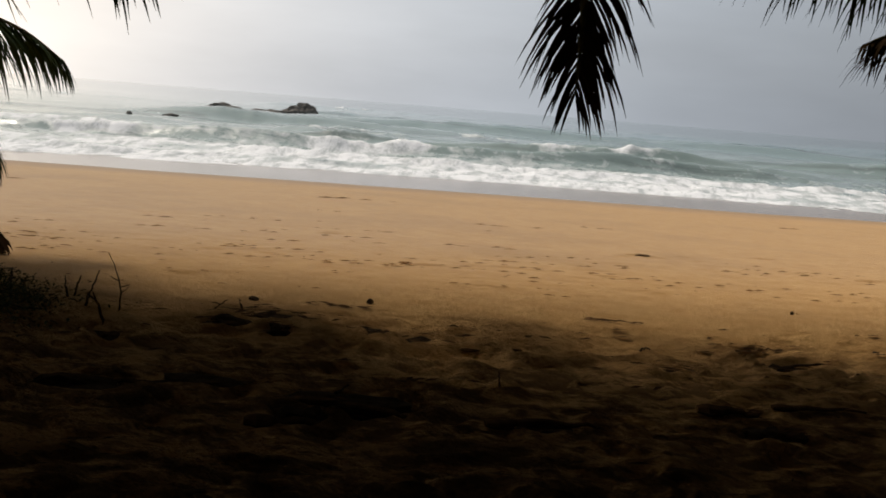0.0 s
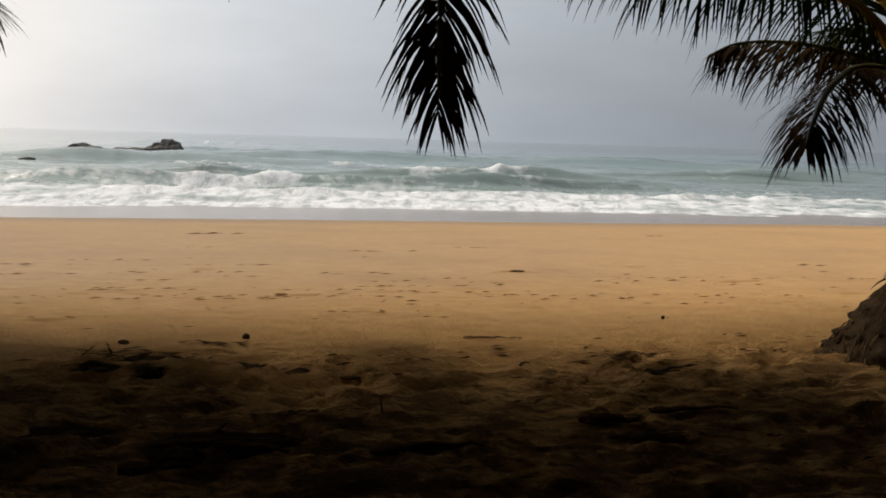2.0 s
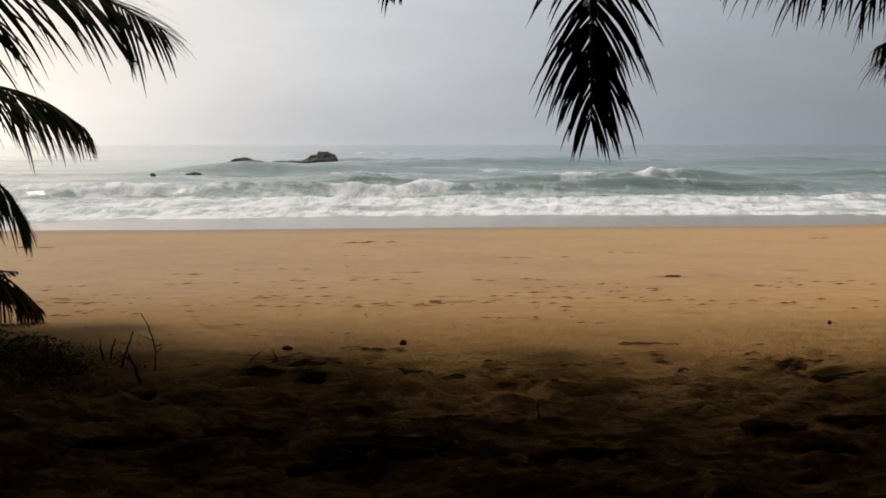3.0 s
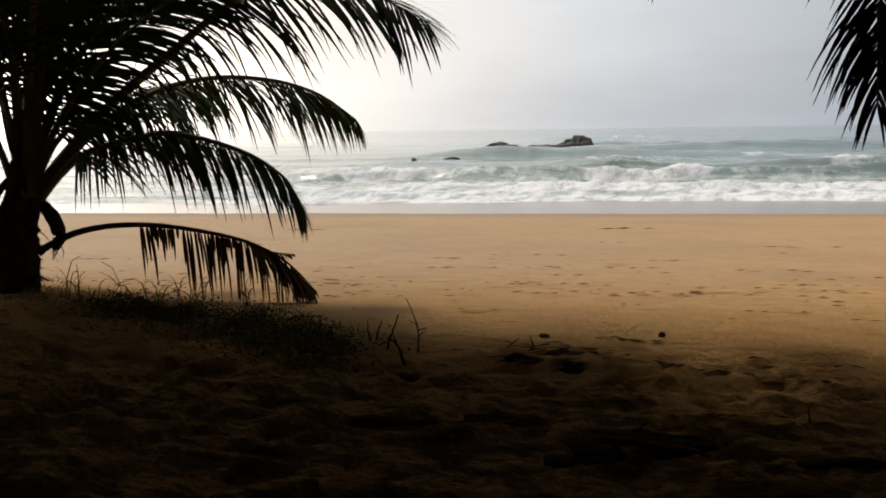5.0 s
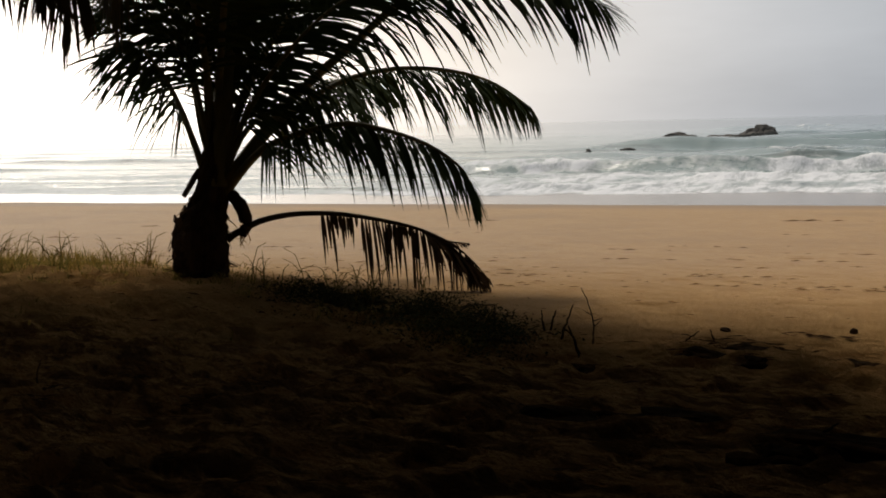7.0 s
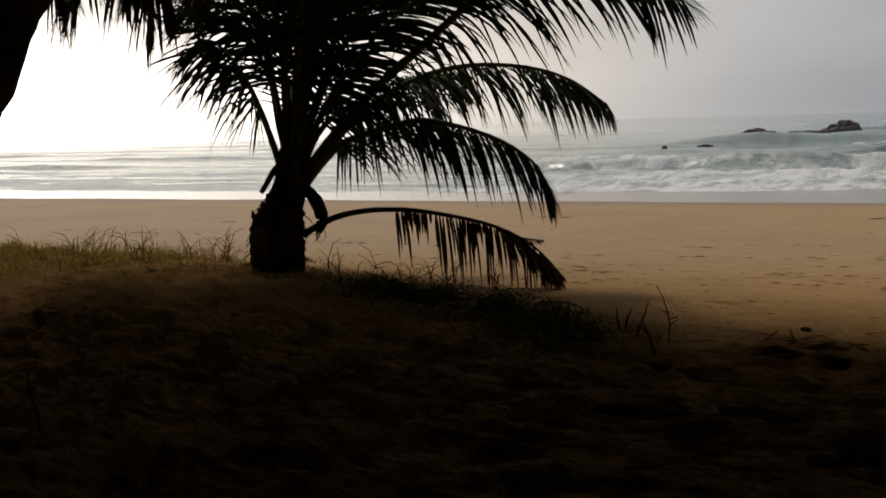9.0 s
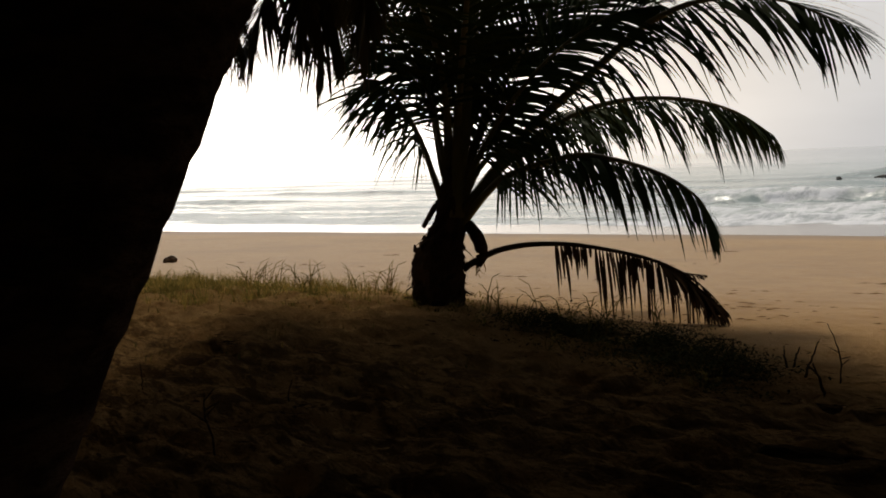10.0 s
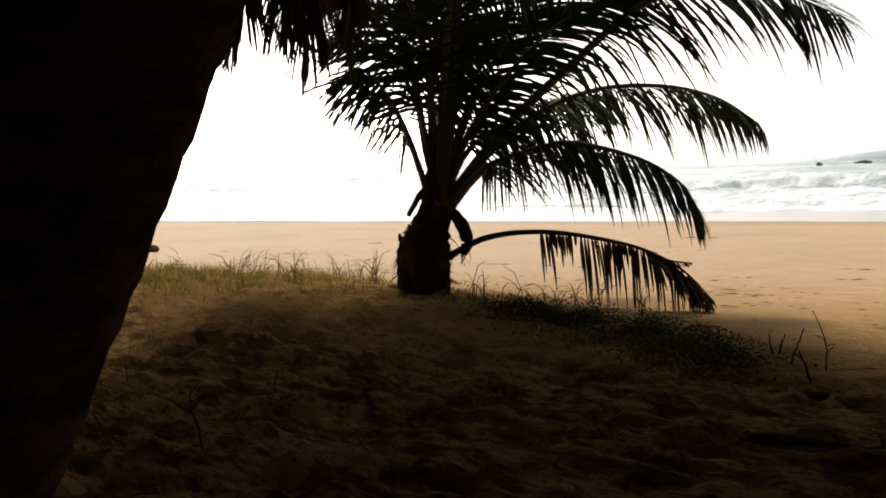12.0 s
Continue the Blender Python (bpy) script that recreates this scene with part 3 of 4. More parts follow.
def sheath(palm, points, radii, flat, material, label, fringe=0):
    """An old leaf base that has curled away from the stem; fringe: torn fibres at its tip."""
    line = [Vector(p) for p in points]
    axis = [curve_at(line, k / 14)[0] for k in range(15)]
    wide = [float(np.interp(k / 14, np.linspace(0, 1, len(radii)), radii)) * (1 + 0.06 * math.sin(k * 2.3)) for k in range(15)]
    ob = part("sheath", mesh_of("sheath", *tube(axis, wide, 12, flat), material, True), palm, label)
    rnd = random.Random(len(points) * 7 + fringe)
    for _ in range(fringe):
        a = axis[-1] + Vector((rnd.gauss(0, 0.022), rnd.gauss(0, 0.022), 0.03))
        part("fibre", mesh_of("fibre", *tube([a, a + Vector((rnd.gauss(0, 0.015), rnd.gauss(0, 0.015), -0.07)), a + Vector((rnd.gauss(0, 0.03), rnd.gauss(0, 0.03), -rnd.uniform(0.10, 0.17)))], (0.007, 0.005, 0.002), 4), DRY), ob)


sheath(young, ((0.14, 0.13, 0.83), (0.21, 0.20, 0.74), (0.275, 0.265, 0.60), (0.30, 0.29, 0.44), (0.27, 0.26, 0.32)), (0.035, 0.075, 0.088, 0.08, 0.045), 0.8, HUSK, "curled brown leaf sheath", 9)
sheath(young, ((0.05, 0.05, 1.06), (-0.03, -0.02, 0.97), (-0.09, -0.08, 0.84), (-0.13, -0.13, 0.74)), (0.05, 0.065, 0.055, 0.05), 0.5, HUSK, "curled brown leaf sheath")
for a, high in ((3.6, 0.46), (4.3, 0.36), (3.2, 0.30), (0.6, 0.24), (0.2, 0.34), (2.4, 0.50), (5.2, 0.42)):      # torn husk round the shoulder
    o = Vector((math.cos(a), math.sin(a), 0))
    foot_at = Vector((-0.03, -0.03, high))
    part("leaf_stub", mesh_of("leaf_stub", *tube([foot_at + o * 0.18, foot_at + o * 0.245 + Vector((0, 0, 0.04)), foot_at + o * 0.255 + Vector((0, 0, 0.10))], (0.07, 0.05, 0.012), 7, 0.5), HUSK), young)
frond(young, ((-7.25, 7.53, 1.98), (-7.13, 7.62, 2.06), (-6.97, 7.74, 2.15), (-6.76, 7.89, 2.20), (-6.55, 8.04, 2.21), (-6.30, 8.23, 2.19), (-5.92, 8.50, 2.10), (-5.65, 8.70, 2.00), (-5.41, 8.87, 1.85), (-5.25, 8.99, 1.68), (-5.11, 9.09, 1.48)), 11, long=0.47, bare=0.43, droop=0.7, hang=6.0, count=84, wide=0.030, leaf=LEAF_DEAD, stem=HUSK, thick=0.05, missing=0.24, ragged=0.75, gaps=2.0, taper=0.2, label="drooping dead brown frond")
frond(young, ((-5.65, 8.70, 2.00), (-5.44, 8.85, 1.84), (-5.27, 8.97, 1.66), (-5.11, 9.09, 1.48)), 27, long=0.36, bare=0.0, droop=0.5, hang=0.7, spread=0.6, ragged=0.45, count=52, wide=0.036, leaf=LEAF_DEAD, stem=HUSK, thick=0.02, gaps=0.1, label="matted dead frond tip")
frond(young, ((-5.65, 8.70, 2.00), (-5.46, 8.83, 1.89), (-5.26, 8.98, 1.85)), 28, long=0.10, bare=0.3, droop=0.6, hang=0.8, count=14, wide=0.02, leaf=LEAF_DEAD, stem=HUSK, thick=0.014, label="broken dead frond end")
frond(young, ((-7.25, 7.52, 2.43), (-6.94, 7.62, 2.78), (-6.67, 7.70, 2.95), (-6.12, 7.87, 3.09), (-5.79, 7.97, 3.08), (-5.26, 8.13, 2.91), (-4.93, 8.23, 2.69), (-4.80, 8.27, 2.50)), 12, taper=0.0, thick=0.06, long=0.72, bare=0.2, droop=0.6, hang=0.65, count=128, twist=12, wide=0.027, gaps=0.8)
frond(young, ((-7.23, 7.54, 2.52), (-6.88, 7.86, 3.06), (-6.53, 8.28, 3.45), (-6.12, 8.71, 3.64), (-5.64, 9.14, 3.64), (-5.24, 9.49, 3.50), (-4.92, 9.77, 3.22)), 13, taper=0.2, thick=0.06, long=0.74, bare=0.18, droop=0.7, hang=0.8, count=130, twist=-8, wide=0.027, gaps=0.8, ragged=0.28)
frond(young, ((-7.23, 7.54, 2.58), (-6.78, 7.94, 3.28), (-6.05, 8.14, 3.87), (-5.44, 8.32, 4.33), (-4.88, 8.43, 4.48), (-4.25, 8.54, 4.40), (-3.60, 8.58, 4.08)), 14, taper=0.35, long=1.18, bare=0.16, droop=0.32, hang=0.42, count=120, thick=0.075, twist=38, wide=0.026, gaps=0.6)
sheath(young, ((-6.28, 8.52, 3.55), (-6.28, 8.52, 3.41), (-6.29, 8.51, 3.23), (-6.30, 8.50, 3.05)), (0.03, 0.05, 0.05, 0.03), 0.5, LEAF_DEAD, "hanging scrap of dead leaf")
frond(young, ((-7.28, 7.49, 2.52), (-7.23, 7.53, 3.27), (-7.29, 7.76, 4.14), (-7.38, 8.09, 5.34), (-7.39, 8.61, 6.49), (-7.21, 9.40, 7.22)), 15, side=(0.68, 0.72, 0.1), long=1.05, bare=0.26, droop=0.30, hang=0.22, spread=0.95, count=100, thick=0.125, wide=0.034, gaps=0.7)
frond(young, ((-7.35, 7.38, 2.58), (-7.40, 7.30, 2.93), (-7.46, 7.19, 3.30), (-7.52, 7.08, 3.57), (-7.59, 6.96, 3.78), (-7.66, 6.85, 3.91), (-7.71, 6.76, 3.94)), 16, thick=0.05, wide=0.022, long=0.78, bare=0.30, droop=0.45, hang=0.95, spread=0.6, count=84, gaps=0.6, ragged=0.25, taper=0.1)
frond(young, ((-7.33, 7.44, 2.58), (-7.38, 7.39, 3.10), (-7.75, 7.59, 3.94), (-8.28, 7.76, 4.65), (-8.93, 7.78, 5.04), (-9.65, 7.71, 4.99)), 17, thick=0.042, wide=0.028, long=0.9, bare=0.31, droop=0.4, hang=0.2, count=91, twist=-35)
frond(young, ((-7.26, 7.51, 2.58), (-7.13, 7.63, 3.27), (-7.12, 8.18, 3.97), (-7.05, 8.89, 4.55), (-6.89, 9.63, 4.98), (-6.63, 10.41, 5.09)), 18, thick=0.042, wide=0.028, long=1.0, bare=0.25, droop=0.35, count=99, twist=45)
frond(young, ((-7.26, 7.51, 2.58), (-7.11, 7.60, 3.02), (-6.86, 7.74, 3.50), (-6.57, 7.91, 3.90), (-6.25, 8.09, 4.22), (-5.86, 8.32, 4.46), (-5.50, 8.52, 4.51)), 19, thick=0.05, wide=0.028, long=0.95, bare=0.2, droop=0.3, hang=0.1, spread=0.9, twist=55, count=110, gaps=0.6)
frond(young, ((-7.27, 7.49, 2.58), (-7.18, 7.62, 3.06), (-7.02, 7.85, 3.67), (-6.80, 8.17, 4.28), (-6.55, 8.53, 4.86), (-6.24, 8.97, 5.28)), 29, thick=0.045, wide=0.028, long=0.9, bare=0.22, droop=0.35, hang=0.15, twist=60, count=100, gaps=0.6)
frond(young, ((-7.31, 7.46, 2.58), (-7.32, 7.46, 3.33), (-7.01, 7.06, 4.02), (-6.71, 6.50, 4.57), (-6.47, 5.89, 4.76), (-6.23, 5.25, 4.64)), 20, thick=0.042, wide=0.030, long=0.95, bare=0.29, droop=0.4, count=91, twist=-30)
frond(young, ((-7.29, 7.48, 2.58), (-7.25, 7.52, 3.44), (-6.64, 7.00, 4.15), (-6.04, 6.46, 4.58), (-5.46, 5.91, 4.62), (-4.88, 5.36, 4.42)), 21, thick=0.042, wide=0.030, long=0.95, bare=0.29, droop=0.4, count=91)
frond(young, ((-7.26, 7.51, 2.57), (-7.05, 7.71, 3.09), (-7.15, 8.59, 3.41), (-7.20, 9.40, 3.60), (-7.25, 10.10, 3.60), (-7.30, 10.70, 3.38)), 22, thick=0.042, wide=0.026, long=0.7, bare=0.27, droop=0.6, hang=0.3, count=86, twist=20)
frond(young, ((-7.34, 7.44, 2.58), (-7.36, 7.43, 3.07), (-7.44, 7.37, 3.49), (-7.56, 7.29, 3.85), (-7.72, 7.17, 4.13), (-7.92, 7.04, 4.30), (-8.08, 6.93, 4.30)), 23, thick=0.045, wide=0.024, long=0.80, bare=0.33, droop=0.35, hang=0.60, spread=0.6, count=84, gaps=0.6, taper=0.1)
frond(young, ((-7.28, 7.49, 2.58), (-7.17, 7.60, 3.38), (-7.43, 8.17, 4.18), (-7.67, 8.76, 4.98), (-7.80, 9.44, 5.66), (-7.79, 10.21, 6.10)), 24, thick=0.042, wide=0.030, long=1.0, bare=0.29, droop=0.4, count=94, twist=40)
frond(young, ((-7.31, 7.46, 2.61), (-7.33, 7.44, 3.45), (-7.41, 7.64, 4.26), (-7.71, 7.91, 5.13), (-8.22, 8.11, 6.08), (-8.87, 8.16, 6.77)), 25, thick=0.042, wide=0.030, long=1.0, bare=0.29, droop=0.4, count=88, twist=-40)
frond(young, ((-7.31, 7.45, 2.59), (-7.36, 7.38, 3.21), (-7.41, 7.31, 3.71), (-7.52, 7.15, 4.14), (-7.67, 6.94, 4.51), (-7.85, 6.69, 4.60)), 26, thick=0.045, wide=0.026, long=0.85, bare=0.33, droop=0.35, hang=0.3, spread=0.7, count=84, gaps=0.5)

right = base("coconut_palm", RIGHT, "coconut palm with yellow leaf stalks and a shaggy brown foot", "palm tree")
RIGHT_AXIS = [Vector((0.05, 0, -0.2)), Vector((-0.24, -0.33, 0.70)), Vector((-0.33, -0.28, 1.27)), Vector((-0.53, -0.17, 1.94))]
RIGHT_RADII = ((0, 0.1, 0.2, 0.32, 0.6, 1), (1.36, 1.14, 0.88, 0.60, 0.31, 0.17))
part("trunk", mesh_of("trunk", *lumpy_column([curve_at(RIGHT_AXIS, k / 80)[0] for k in range(81)], list(np.interp(np.linspace(0, 1, 81), *RIGHT_RADII)), 8, 0.10, 72, 0.05), HUSK, True), right)
part("sheath", mesh_of("sheath", *tube([Vector((-0.68, -0.10, 2.06)), Vector((-0.71, -0.08, 1.90)), Vector((-0.76, -0.06, 1.71)), Vector((-0.80, -0.04, 1.56))], (0.035, 0.055, 0.05, 0.03), 8, 0.6), DRY, True), right, "hanging brown leaf stalk")


def thatch(palm, axis, radii, count, seed):
    """Dead leaf fibre that hangs over the foot of a palm; axis and radii: those of its trunk."""
    rnd = random.Random(seed)
    verts, faces = [], []
    for k in range(count):
        a, f = rnd.uniform(0, 6.28), rnd.random() ** 1.5 * 0.9
        r = float(np.interp(f, *radii)) * rnd.uniform(0.93, 1.05)
        o, side = Vector((math.cos(a), math.sin(a), 0)), Vector((-math.sin(a), math.cos(a), 0))
        p = curve_at(axis, f)[0] + o * r
        if p.z < 0.02:
            continue
        d = (o * rnd.uniform(0.05, 0.45) + side * rnd.uniform(-0.7, 0.7) + Vector((0, 0, rnd.uniform(-1.3, -0.2)))).normalized()
        n, w, long_ = len(verts), rnd.uniform(0.003, 0.011), rnd.uniform(0.08, 0.24)
        e = d.cross(o).normalized() * w
        q = p + d * long_ * 0.6
        t = q + (d + Vector((0, 0, -0.5))).normalized() * long_ * 0.4
        q.z, t.z = max(q.z, 0.012), max(t.z, 0.01)
        verts += [p - e, p + e, q - e, q + e, t]
        faces += [(n, n + 1, n + 3, n + 2), (n + 2, n + 3, n + 4)]
    tagged(part("thatch", mesh_of("thatch", verts, faces, LEAF_DEAD), palm, "matted dead leaf fibre"), kind="stuff")


thatch(right, RIGHT_AXIS, RIGHT_RADII, 15000, 6)
thatch(young, [Vector((-0.04, -0.04, 0.0)), Vector((-0.04, -0.04, 0.25)), Vector((-0.01, -0.01, 0.55)), Vector((0.06, 0.06, 0.80))], ((0, 0.4, 0.7, 1), (0.28, 0.28, 0.22, 0.15)), 260, 9)
frond(right, ((3.71, 7.32, 3.37), (3.46, 7.44, 3.64), (3.09, 7.38, 3.76), (2.65, 7.33, 3.82), (2.25, 7.25, 3.80), (2.00, 7.11, 3.70)), 31, taper=0.5, long=0.5, bare=0.14, droop=0.7, hang=0.6, count=130, wide=0.016, ragged=0.3, gaps=0.9, leaf=LEAF_DEAD)
frond(right, ((3.71, 7.32, 3.37), (3.33, 7.06, 3.59), (2.85, 6.61, 3.61), (2.44, 6.02, 3.44), (2.15, 5.49, 3.21), (2.02, 5.22, 3.08)), 32, long=0.50, bare=0.2, droop=0.6, hang=0.35, count=130, wide=0.019, ragged=0.25, gaps=0.8, leaf=LEAF_DEAD)
frond(right, ((3.70, 7.33, 3.29), (3.45, 7.44, 3.78), (3.07, 7.28, 4.08), (2.43, 6.88, 4.22), (1.56, 6.40, 4.20), (0.46, 5.85, 4.07)), 33, long=0.56, bare=0.2, droop=0.7, hang=1.1, count=130, wide=0.022, ragged=0.25, stem=PETIOLE, thick=0.075, label="green frond with a thick yellow stalk")
frond(right, ((3.74, 7.31, 3.37), (3.52, 7.41, 3.86), (3.36, 7.81, 4.33), (3.17, 8.42, 4.96), (2.77, 9.18, 5.51), (2.17, 9.95, 5.74)), 34, long=0.8, bare=0.25, droop=0.6, count=80, stem=PETIOLE, thick=0.055, label="green frond with a thick yellow stalk")
frond(right, ((3.78, 7.29, 3.37), (3.58, 7.39, 4.02), (3.32, 7.17, 4.58), (2.94, 6.79, 5.00), (2.38, 6.15, 5.07), (1.84, 5.49, 4.88)), 35, long=0.85, bare=0.2, droop=0.5, count=80, stem=PETIOLE, thick=0.055)
frond(right, ((3.75, 7.30, 3.33), (3.72, 7.65, 3.68), (3.73, 8.30, 4.00), (3.71, 8.96, 4.12), (3.71, 9.61, 4.03)), 36, long=0.75, bare=0.2, droop=0.6, hang=0.2, count=64)
frond(right, ((3.78, 7.29, 3.33), (4.04, 7.29, 4.17), (4.39, 7.29, 4.54), (4.74, 7.29, 4.83), (5.16, 7.23, 4.58)), 40, long=0.8, bare=0.2, droop=0.6, count=66)
frond(right, ((3.78, 7.29, 3.33), (4.03, 7.02, 3.99), (4.29, 6.65, 4.09), (4.51, 6.29, 4.18), (4.75, 5.89, 3.93)), 41, long=0.8, bare=0.2, droop=0.6, count=66)
frond(right, ((3.78, 7.29, 3.33), (4.19, 7.16, 3.87), (4.70, 6.99, 3.82), (5.17, 6.80, 3.86), (5.68, 6.56, 3.62)), 42, long=0.8, bare=0.2, droop=0.6, count=66)
frond(right, ((3.78, 7.29, 3.33), (3.95, 6.93, 3.73), (4.10, 6.42, 3.50), (4.19, 5.93, 3.43), (4.28, 5.42, 3.23)), 43, long=0.8, bare=0.2, droop=0.6, count=66)
frond(right, ((3.78, 7.29, 3.33), (3.72, 6.98, 4.19), (3.62, 6.52, 4.53), (3.52, 6.07, 4.71), (3.43, 5.60, 4.40)), 44, long=0.8, bare=0.2, droop=0.6, count=66)
frond(right, ((3.78, 7.29, 3.33), (3.75, 6.81, 4.01), (3.64, 6.11, 4.13), (3.48, 5.44, 4.17), (3.32, 4.76, 3.88)), 45, long=0.8, bare=0.2, droop=0.6, count=66)
frond(right, ((3.78, 7.29, 3.33), (3.99, 7.67, 4.17), (4.34, 8.24, 4.59), (4.70, 8.79, 4.98), (5.10, 9.33, 4.79)), 46, long=0.8, bare=0.2, droop=0.6, count=66)
frond(right, ((3.78, 7.29, 3.33), (4.25, 7.58, 4.02), (4.93, 8.02, 4.19), (5.64, 8.43, 4.40), (6.45, 8.74, 4.17)), 47, long=0.8, bare=0.2, droop=0.6, count=66)


def crown(palm, centre, count, reach, seed, long=0.9):
    """A full head of fronds, all kept well above a standing eye."""
    rnd = random.Random(seed)
    for k in range(count):
        a = 2.399963 * k + rnd.uniform(-0.15, 0.15)
        o = Vector((math.cos(a), math.sin(a), 0))
        far = reach * rnd.uniform(0.85, 1.08)
        rise = (1.7, 0.9, 0.3)[k % 3] * rnd.uniform(0.8, 1.2)
        end = (-0.2, -1.6, -3.0)[k % 3]
        line = [centre, centre + o * far * 0.25 + Vector((0, 0, rise * 0.6)), centre + o * far * 0.55 + Vector((0, 0, rise * 0.8)),
                centre + o * far * 0.8 + Vector((0, 0, rise * 0.35 + end * 0.4)), centre + o * far + Vector((0, 0, end))]
        for p in line[1:]:
            p.z = max(p.z, 3.60 + 0.18 * p.xy.length)
        # leaflets drawn extra wide, so the crown blocks more sky
        frond(palm, line, seed * 100 + k, long=long, bare=0.1, droop=0.3, count=64, wide=0.11, missing=0.02, twist=rnd.uniform(-25, 25))


def ringed_trunk(palm, axis, radii, seed, rings):
    pts = [curve_at(axis, k / rings)[0] for k in range(rings + 1)]
    rr = list(np.interp(np.linspace(0, 1, rings + 1), (0, 0.06, 0.3, 1), radii))
    part("trunk", mesh_of("trunk", *lumpy_column(pts, rr, seed, 0.026, 40, 0.04), BARK), palm)


# the tall leaning palm beside the path, its crown overhead
tall = base("tall_coconut_palm", (-1.84, -0.14, 1.42), "tall leaning coconut palm with a ringed dark trunk", "palm tree")
CROWN = Vector((-1.01, 3.37, 7.50))
ringed_trunk(tall, [Vector((0, 0, -0.1)), Vector((0.37, 0.96, 2.11)), Vector((0.75, 1.92, 4.21)), CROWN - Vector(tall.location)], (0.306, 0.243, 0.220, 0.165), 4, 250)
crown(tall, CROWN, 40, 5.0, 1)

# tall palms added out of view behind; their crowns shade the sand
for foot, head, seed in (((-10.0, -2.0), Vector((-7.3, 7.1, 8.6)), 2), ((3.6, -2.2), Vector((2.2, 5.2, 8.0)), 3), ((-3.8, -2.4), Vector((-4.2, 5.2, 8.4)), 4),
                         ((-6.5, -5.5), Vector((-6.0, -2.6, 8.6)), 5), ((0.6, -6.5), Vector((0.2, -3.4, 9.0)), 6), ((7.5, -5.0), Vector((6.6, -0.8, 8.6)), 7)):
    palm = base("tall_coconut_palm", on_ground(*foot), "tall coconut palm added out of view to shade the sand", "palm tree", "grove palms")
    top = head - Vector(palm.location)
    ringed_trunk(palm, [Vector((0, 0, -0.1)), top * 0.35 + Vector((0, 0, 0.3)), top * 0.7 + Vector((0, 0, 0.3)), top], (0.26, 0.2, 0.18, 0.14), seed, 90)
    crown(palm, head, 40, 3.8 if seed == 2 else 5.2, seed)
frond(tall, ((0.08, 3.14, 4.37), (0.12, 4.04, 4.33), (0.12, 4.74, 4.10), (0.12, 4.94, 3.75), (0.12, 4.94, 3.48), (0.12, 4.94, 3.18)), 61, side=(1.000, -0.008, 0.0), long=0.44, bare=0.28, droop=0.6, hang=0.12, count=84, wide=0.017, spread=0.8, taper=0.0, ragged=0.2, missing=0.1, leaf=LEAF_DEAD, twist=0, label="hanging dead frond")
frond(tall, ((-0.45, 3.30, 4.28), (-0.67, 4.28, 4.25), (-0.81, 4.86, 4.07), (-0.83, 4.86, 3.86)), 64, long=0.3, bare=0.4, droop=0.5, hang=0.6, count=30, wide=0.026, spread=0.35, leaf=LEAF_DEAD)
frond(tall, ((-2.70, 2.06, 4.39), (-3.92, 2.94, 4.38), (-4.76, 3.48, 4.19), (-4.81, 3.40, 3.97), (-4.86, 3.34, 3.79)), 62, long=0.42, bare=0.4, droop=0.6, hang=0.3, count=80, wide=0.018, spread=0.7, ragged=0.3, gaps=0.9, leaf=LEAF_OLD)
frond(tall, ((-2.58, 2.20, 4.39), (-3.76, 3.13, 4.37), (-4.57, 3.72, 4.19), (-4.60, 3.69, 3.93), (-4.62, 3.66, 3.67)), 63, long=0.46, bare=0.4, droop=0.8, hang=0.5, count=110, wide=0.02, spread=0.5, ragged=0.3, gaps=0.9, leaf=LEAF_OLD)
frond(tall, ((-2.62, 2.15, 4.39), (-3.80, 3.05, 4.38), (-4.52, 3.49, 4.18), (-4.56, 3.49, 3.97), (-4.60, 3.48, 3.76)), 65, long=0.36, bare=0.4, droop=0.7, hang=0.4, count=80, wide=0.017, spread=0.6, ragged=0.35, gaps=0.9, leaf=LEAF_OLD)
frond(tall, ((-2.45, 2.40, 4.40), (-3.60, 3.30, 4.40), (-4.28, 3.77, 4.20), (-4.33, 3.77, 3.99), (-4.37, 3.76, 3.76)), 66, long=0.40, bare=0.4, droop=0.8, hang=0.5, count=90, wide=0.018, spread=0.6, ragged=0.35, gaps=0.9, leaf=LEAF_OLD)
frond(tall, ((-2.75, 1.95, 4.38), (-4.00, 2.80, 4.33), (-4.79, 3.16, 4.04), (-4.79, 3.20, 3.89), (-4.78, 3.24, 3.74)), 67, long=0.30, bare=0.4, droop=0.7, hang=0.3, count=70, wide=0.015, spread=0.7, ragged=0.35, gaps=0.9, leaf=LEAF_OLD)
frond(tall, ((-2.15, 0.84, 4.28), (-2.73, 0.99, 4.11), (-2.94, 1.00, 3.83), (-2.96, 0.97, 3.64), (-2.96, 0.94, 3.46)), 75, long=0.28, bare=0.3, droop=0.6, hang=0.3, count=48, wide=0.022, spread=0.6, missing=0.1)
frond(tall, ((-2.13, 0.88, 4.28), (-2.72, 1.04, 4.11), (-2.93, 1.05, 3.83), (-2.94, 1.02, 3.64), (-2.95, 0.99, 3.51)), 76, long=0.28, bare=0.3, droop=0.6, hang=0.3, count=48, wide=0.022, spread=0.6, missing=0.1)
frond(tall, ((-2.16, 0.81, 4.28), (-2.75, 0.95, 4.10), (-2.96, 0.96, 3.83), (-2.97, 0.92, 3.64), (-2.98, 0.90, 3.40)), 77, long=0.28, bare=0.3, droop=0.6, hang=0.3, count=48, wide=0.022, spread=0.6, missing=0.1)
